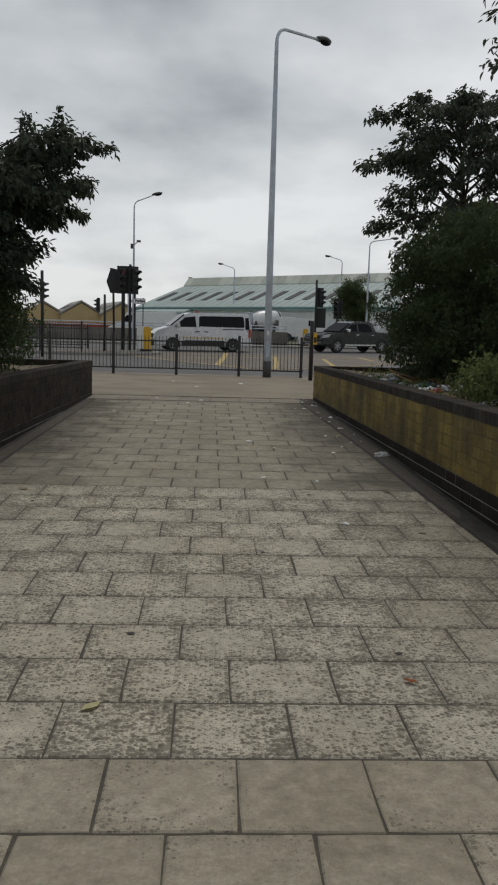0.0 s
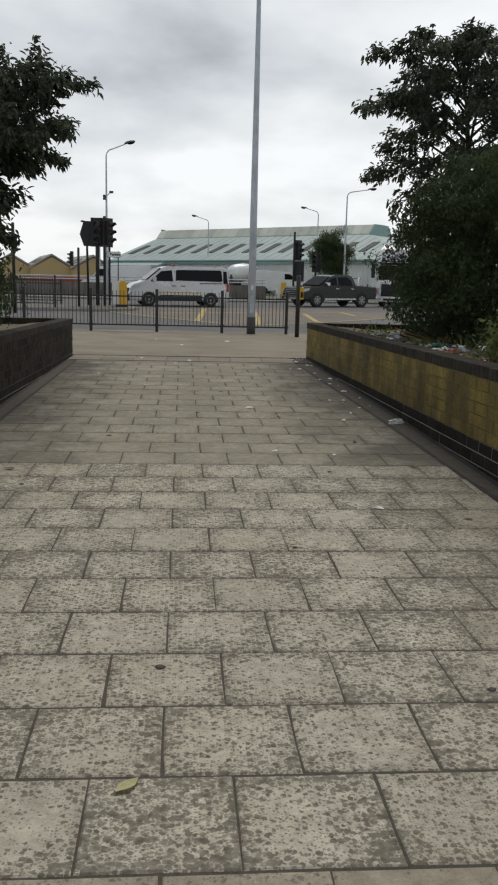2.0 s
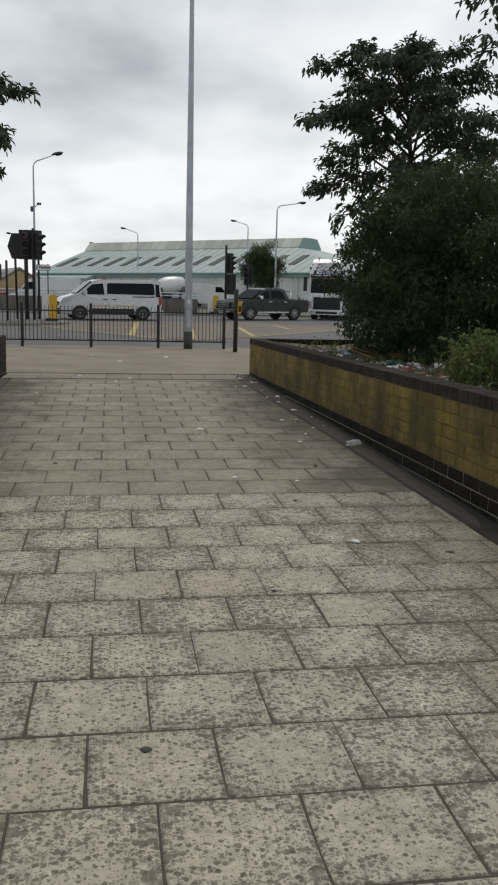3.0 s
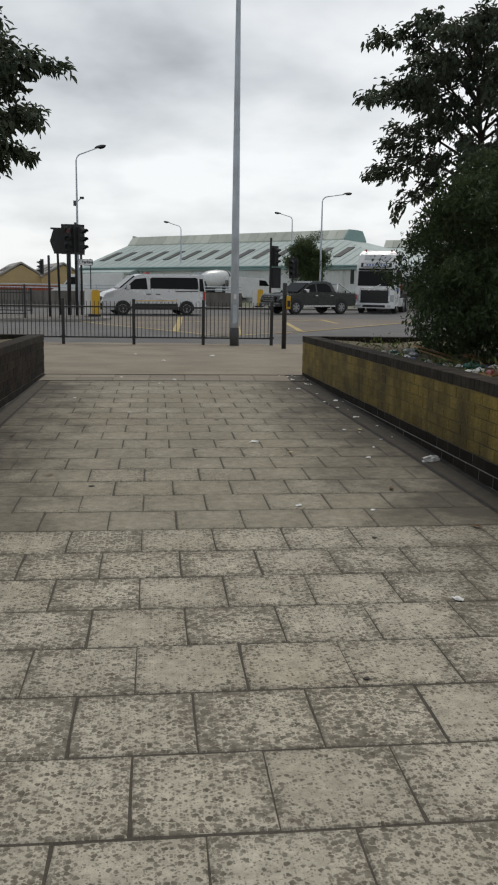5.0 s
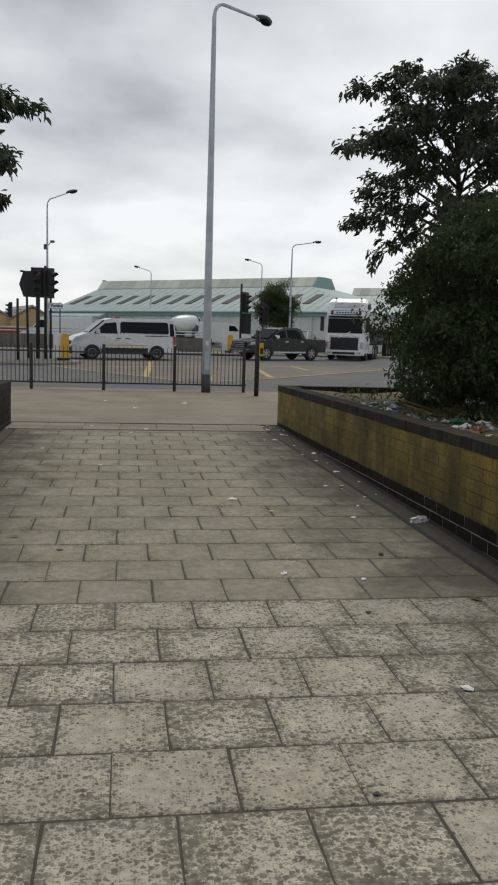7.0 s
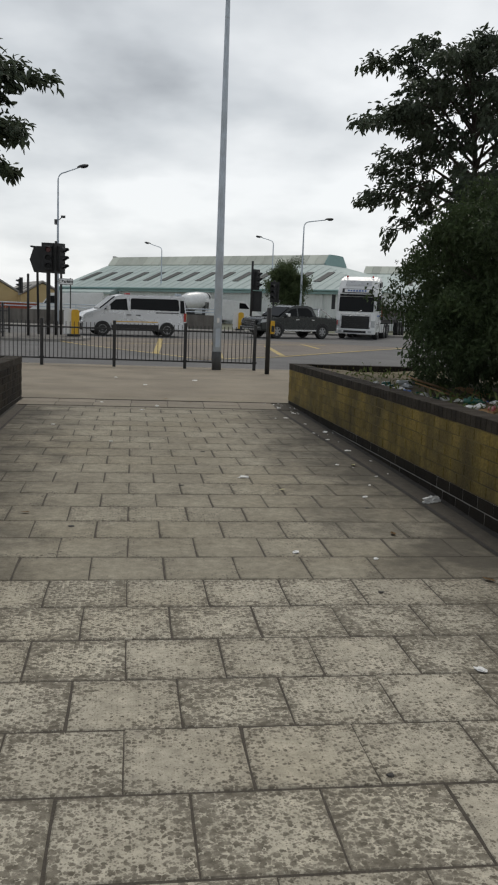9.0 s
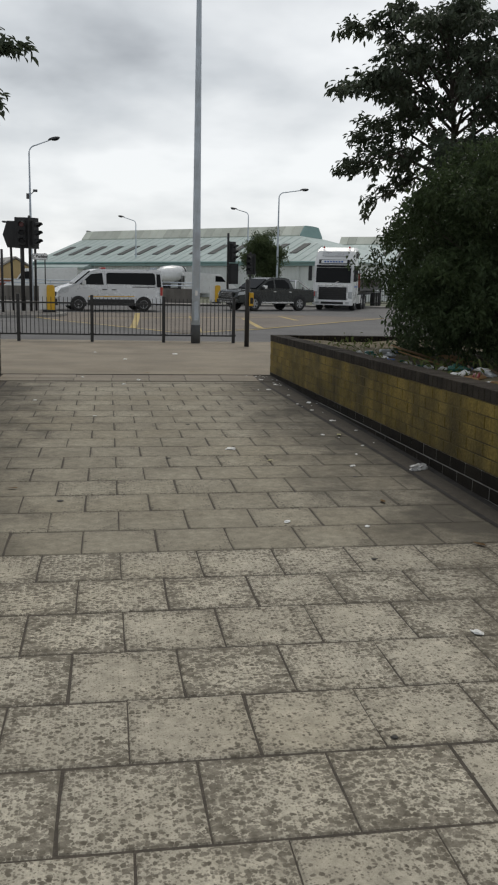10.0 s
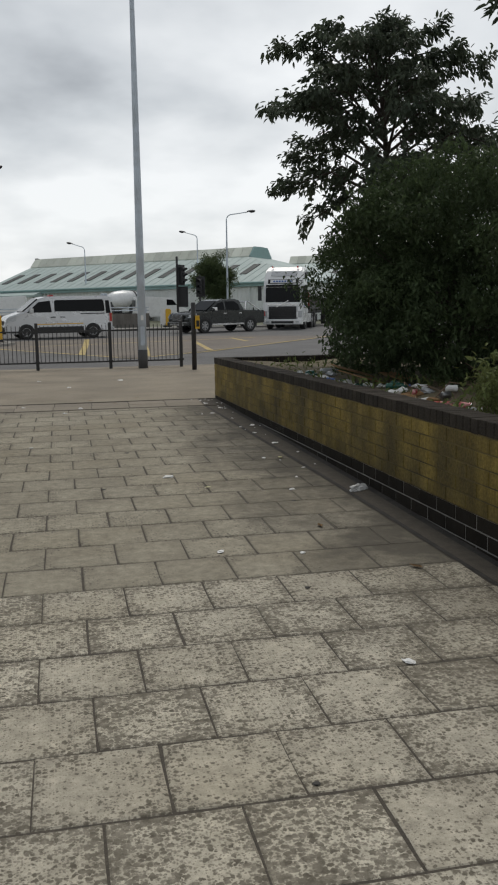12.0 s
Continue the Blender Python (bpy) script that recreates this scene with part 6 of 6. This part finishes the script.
leaf_thing(on_path(0.027, 2.66, 0.006), 0.05, M["leaf_yellow"], "pale yellow fallen leaf on a paving slab", 1)
leaf_thing(on_path(1.416, 2.942, 0.006), 0.04, M["leaf_orange"], "orange-brown fallen leaf on a paving slab", 2)
WHITE = "crumpled white paper scrap on the paving"
for k, (x, y, s) in enumerate(((1.01, 10.59, 0.055), (1.06, 8.03, 0.03), (1.59, 7.87, 0.022), (1.60, 6.06, 0.035), (2.54, 13.79, 0.05), (2.13, 11.33, 0.03),
                               (0.08, 15.83, 0.04), (0.33, 16.40, 0.05), (-0.57, 16.77, 0.035), (2.24, 15.20, 0.035), (2.46, 15.83, 0.04), (2.35, 16.46, 0.035),
                               (2.48, 12.27, 0.04), (2.42, 13.11, 0.03), (-1.12, 14.05, 0.03), (-0.32, 12.69, 0.025), (2.02, 9.76, 0.03), (1.28, 21.17, 0.06), (0.18, 19.91, 0.05), (-0.42, 21.48, 0.04))):
    crumple("paper_scrap", on_path(x, y), (s, s * 0.7, s * 0.5), M["paper"], WHITE, "litter", 40 + k)
crumple("paper_bag", on_path(2.58, 9.6), (0.09, 0.035, 0.06), M["paper"], "crushed white paper bag in the gutter by the wall", "litter", 70, 0.8, fine=3).rotation_euler = (0, 0, 0.45)
scatter = random.Random(31)
for k in range(26):
    y = 17.1 - 6.9 * scatter.random() ** 1.6
    x = wall_face_right(y) - 0.05 - abs(scatter.gauss(0, 0.22))
    s = scatter.uniform(0.008, 0.022)
    crumple("paper_scrap", on_path(x, y), (s, s * 0.6, s * 0.6), M["paper"], "tiny white paper scrap along the gutter", "litter", 500 + k)
leaf_thing(on_path(1.3, 10.0, 0.006), 0.04, M["leaf_yellow"], "small yellow leaf on the paving", 5)
leaf_thing(on_path(2.3, 11.3, 0.006), 0.05, M["leaf_yellow"], "small yellow leaf on the paving", 6)
for k, (x, y, s) in enumerate(((0.5, 17.4, .06), (1.3, 17.6, .05), (-1.2, 7.2, .05), (1.9, 8.5, .045), (-1.5, 11.0, .05), (0.9, 16.9, .05), (2.2, 7.4, 0.05), (-0.9, 9.1, .04))):
    leaf_thing(on_path(x, y, 0.006), s, M["leaf_dead"], "dry brown fallen leaf on the paving", 10 + k)
for k, (x, y, r) in enumerate(((0.11, 3.53, 0.022), (1.44, 3.29, 0.02), (1.43, 7.19, 0.02), (2.16, 5.78, 0.03), (-0.52, 8.71, 0.03), (0.88, 5.15, 0.015), (0.38, 10.18, 0.025), (1.92, 9.34, 0.025), (-1.02, 6.72, 0.02), (0.73, 12.06, 0.03))):
    spot(on_path(x, y, 0.003), r, k)


def drinks_can(at, turn, mat, label, tilt=90):
    t = thing("drinks_can", label, "can", pose(*at, tilt, 0, turn), "drinks cans")
    part("body", tube([(0, 0, -0.058), (0, 0, -0.052), (0.004, 0, 0.0), (0, 0, 0.05), (0, 0, 0.058)], [0.025, 0.033, 0.03, 0.033, 0.027], 14), mat, t, smooth=True)
    part("lid", tube([(0, 0, 0.057), (0, 0, 0.06)], [0.027, 0.026], 14), M["chrome"], t)
    return t


def bottle(at, turn, mat, label):
    t = thing("plastic_bottle", label, "bottle", pose(*at, 90, 0, turn), "bottles")
    part("body", tube([(0, 0, 0), (0, 0, 0.02), (0, 0, 0.15), (0, 0, 0.2), (0, 0, 0.235)], [0.028, 0.033, 0.033, 0.015, 0.013], 14), mat, t, smooth=True)
    part("cap", tube([(0, 0, 0.232), (0, 0, 0.25)], [0.015, 0.015], 12), M["blue_paint"], t)
    return t


def bed(x, y, up=0.02):
    return (x, y, soil_z(x, y) + up)


t = thing("cardboard_box", "flattened brown cardboard box lying on the soil", "box", pose(*bed(3.62, 12.1, 0.05), 8, 14, 25))
part("panel", box(-0.35, -0.25, 0, 0.3, 0.25, 0.012), M["card"], t)
part("flap", box(-0.33, 0.255, 0.005, 0.28, 0.42, 0.015, None, Matrix.Rotation(0.1, 4, "X")), M["card"], t)
part("flap", box(0.305, -0.23, 0.0, 0.5, 0.23, 0.012, None, Matrix.Rotation(-0.3, 4, "Y")), M["card"], t)
drinks_can(bed(3.26, 9.56, 0.04), 60, M["can_red"], "dented red and white drinks can on the soil")
drinks_can(bed(3.4, 9.62, 0.04), 100, M["can_red"], "dented red and white drinks can on the soil")
drinks_can(bed(3.62, 10.1, 0.05), 110, M["alloy"], "dented silver drinks can on the soil")
drinks_can(bed(3.42, 10.35, 0.04), 130, M["can_red"], "dented red and white drinks can on the soil")
drinks_can(bed(3.2, 12.38, 0.04), 40, M["blue_paint"], "blue drinks can on the soil")
bottle(bed(3.28, 10.78, 0.05), 80, M["bottle_green"], "green plastic bottle lying on the soil")
bottle(bed(3.42, 10.95, 0.05), 150, M["bottle_green"], "green plastic bottle lying on the soil")
bottle(bed(3.35, 13.3, 0.04), 95, M["lamp_glass"], "clear plastic bottle lying on the soil")
drinks_can(bed(3.5, 9.42, 0.04), 35, M["can_red"], "dented red and white drinks can on the soil")
drinks_can(bed(3.75, 10.25, 0.05), 70, M["paper"], "white drinks can lying on the soil")
rng = random.Random(99)
for k in range(14):
    x0, y0 = rng.uniform(3.35, 4.3), rng.uniform(9.2, 10.6)
    a, ln = rng.uniform(0, math.tau), rng.uniform(0.25, 0.6)
    p0 = Vector(bed(x0, y0, 0.0))
    p1 = p0 + Vector((math.cos(a) * ln * 0.5, math.sin(a) * ln * 0.5, rng.uniform(0.04, 0.2)))
    p2 = p0 + Vector((math.cos(a + 0.3) * ln, math.sin(a + 0.3) * ln, rng.uniform(0.02, 0.3)))
    tagged(part("dead_twig", tube([p0, p1, p2], [0.008, 0.006, 0.002], 5), M["dry_stem"]), "bare dry bramble stem on the planter soil", "twig", "dead twigs")
for k in range(75):
    y = rng.uniform(7.8, 14.6)
    x = 2.85 + rng.random() * (0.55 + 0.08 * (14 - y))
    s = rng.uniform(0.03, 0.095)
    crumple("litter_scrap", bed(x, y, 0.012), (s, s * 0.7, s * 0.5), rng.choice([M["paper"], M["paper"], M["paper"], M["lamp_glass"], M["card"], M["bottle_green"]]),
            "crumpled packaging scrap on the planter soil", "litter", 200 + k, 0.9)
for k in range(60):
    y = rng.uniform(7.4, 16.0)
    x = rng.uniform(2.9, 4.6)
    leaf_thing(bed(x, y, 0.01), rng.uniform(0.03, 0.06), M["leaf_dead"], "dry brown fallen leaf on the planter soil", 300 + k)
rngs = np.random.default_rng(5)
cs = np.stack([rngs.uniform(2.85, 5.0, 260), rngs.uniform(7.5, 16.2, 260), np.zeros(260)], 1)
cs[:, 2] = [soil_z(x, y) + 0.02 for x, y, _ in cs]
weed_root = thing("ground_weeds", "thin straw-coloured weeds and dead grass on the soil", "weeds", pose(0, 0, 0), kind="stuff")
leaf_cloud("blades", [tuple(c) for c in cs], 1300, 0.07, M["leaf_pale"], weed_root, 8, -0.5, 0.05)


# ---- paving: single slabs in running bond, last in the file ----
S, SX = 0.4731, 0.467


def slab_mesh(w, d, mat, chip):
    """One slab: ragged, worn arrises with a chipped corner here and there."""
    rng = random.Random(chip * 7 + int(w * 100))
    pts = []
    for (ax, ay), (bx, by) in zip(((-1, -1), (1, -1), (1, 1), (-1, 1)), ((1, -1), (1, 1), (-1, 1), (-1, -1))):
        for q in (0, 0.31, 0.69):
            pts.append(((ax + (bx - ax) * q) * w / 2, (ay + (by - ay) * q) * d / 2))
    bm = bmesh.new()
    low, edge, top = [], [], []
    for k, (x, y) in enumerate(pts):
        wob = rng.uniform(0.0, 0.0025) + (rng.choice((0.0, 0.0, 0.0, 0.008)) if k % 3 == 0 else 0.0)
        r = math.hypot(x, y)
        x1, y1 = x * (1 - wob / r), y * (1 - wob / r)
        ins = 0.006 + rng.uniform(0, 0.005)
        low.append(bm.verts.new((x, y, -0.05)))
        edge.append(bm.verts.new((x1, y1, -0.005)))
        top.append(bm.verts.new((x1 * (1 - ins / r), y1 * (1 - ins / r), rng.uniform(-0.0006, 0.0004))))
    n = len(pts)
    for a, b in ((low, edge), (edge, top)):
        for k in range(n):
            bm.faces.new((a[k], a[(k + 1) % n], b[(k + 1) % n], b[k]))
    bm.faces.new(top)
    me = bpy.data.meshes.new("paving_slab")
    bm.normal_update()
    bm.to_mesh(me)
    bm.free()
    me.materials.append(mat)
    return me


paving = tagged(part("paving", box(-1.9, -11.7, -0.2, 2.6, 16.2, -0.075), M["joint"]), "grey concrete slab paving in running bond, pitted near and smoother far", "paving", kind="structure")
rng = random.Random(4)
cache = {}
joined_bm = {"slab_plain": bmesh.new(), "slab_pitted": bmesh.new(), "slab_smooth": bmesh.new()}
made = 0
for row in range(-24, 35):
    y0 = row * S - 0.1145
    depth = S if row < 34 else 16.23 - y0
    LEFT, RIGHT = slab_left(y0 + depth / 2), slab_right(y0 + depth / 2)
    first = (-0.10 if row % 2 else 0.1335) + (0.008 if row <= 4 else 0.0)
    edges = [LEFT] + [first + SX * k for k in range(-6, 8) if LEFT + 0.05 < first + SX * k < RIGHT - 0.05] + [RIGHT]
    for x0, x1 in zip(edges, edges[1:]):
        kind = "slab_plain" if row <= 4 else "slab_pitted" if row < 16 else "slab_smooth"
        w, cy = x1 - x0, y0 + depth / 2
        loc = Vector(((x0 + x1) / 2 + rng.uniform(-.002, .002), cy + rng.uniform(-.002, .002), floor_z(cy) + rng.uniform(-.0012, .0012)))
        slope = (floor_z(cy + 0.2) - floor_z(cy - 0.2)) / 0.4
        rot = (slope + rng.uniform(-.003, .003), rng.uniform(-.003, .003), rng.uniform(-.006, .006))
        if 3 <= row <= 33 and made < 300:
            chip = rng.randrange(6)
            key = (round(w, 2), round(depth, 2), kind, chip)
            if key not in cache:
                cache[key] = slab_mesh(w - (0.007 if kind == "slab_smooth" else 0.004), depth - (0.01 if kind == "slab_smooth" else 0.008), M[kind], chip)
            o = new("paving_slab", cache[key])
            o.parent, o.location, o.rotation_euler = paving, loc, rot
            made += 1
        else:
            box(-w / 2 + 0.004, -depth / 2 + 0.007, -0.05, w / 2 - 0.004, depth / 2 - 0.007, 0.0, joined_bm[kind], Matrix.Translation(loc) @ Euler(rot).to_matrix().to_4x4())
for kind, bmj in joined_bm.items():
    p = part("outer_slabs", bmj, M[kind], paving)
    p["kind"] = "stuff"

for y0, y1, x0, x1 in ((16.22, 16.28, -1.85, 2.6), (17.18, 17.24, -1.9, 2.75)):
    tagged(part("dark_joint", box(x0, y0, -0.05, x1, y1, 0.005), M["joint"]), "dark dirt-filled joint across the path", "joint", kind="structure")
# two rows of edging blocks between the slabs and the footway
edging = tagged(part("edging", box(-1.89, 16.25, -0.2, 2.64, 17.2, -0.075), M["joint"]), "brown-grey edging blocks across the end of the path", "edging", kind="structure")
blk = box(-0.297, -0.2215, -0.05, 0.297, 0.2215, 0.0)
bmesh.ops.bevel(blk, geom=[e for e in blk.edges if all(v.co.z > -0.01 for v in e.verts)], offset=0.006, segments=1, affect="EDGES")
block_me = bpy.data.meshes.new("edging_block")
blk.to_mesh(block_me)
blk.free()
block_me.materials.append(M["edging"])
for r, y in enumerate((16.497, 16.945)):
    for k in range(8):
        x = -1.88 + 0.3 + 0.6 * k + (0.0 if r else -0.02)
        if x > 2.5:
            continue
        o = new("edging_block", block_me)
        o.parent, o.location = edging, (x, y, rng.uniform(-.002, .002))
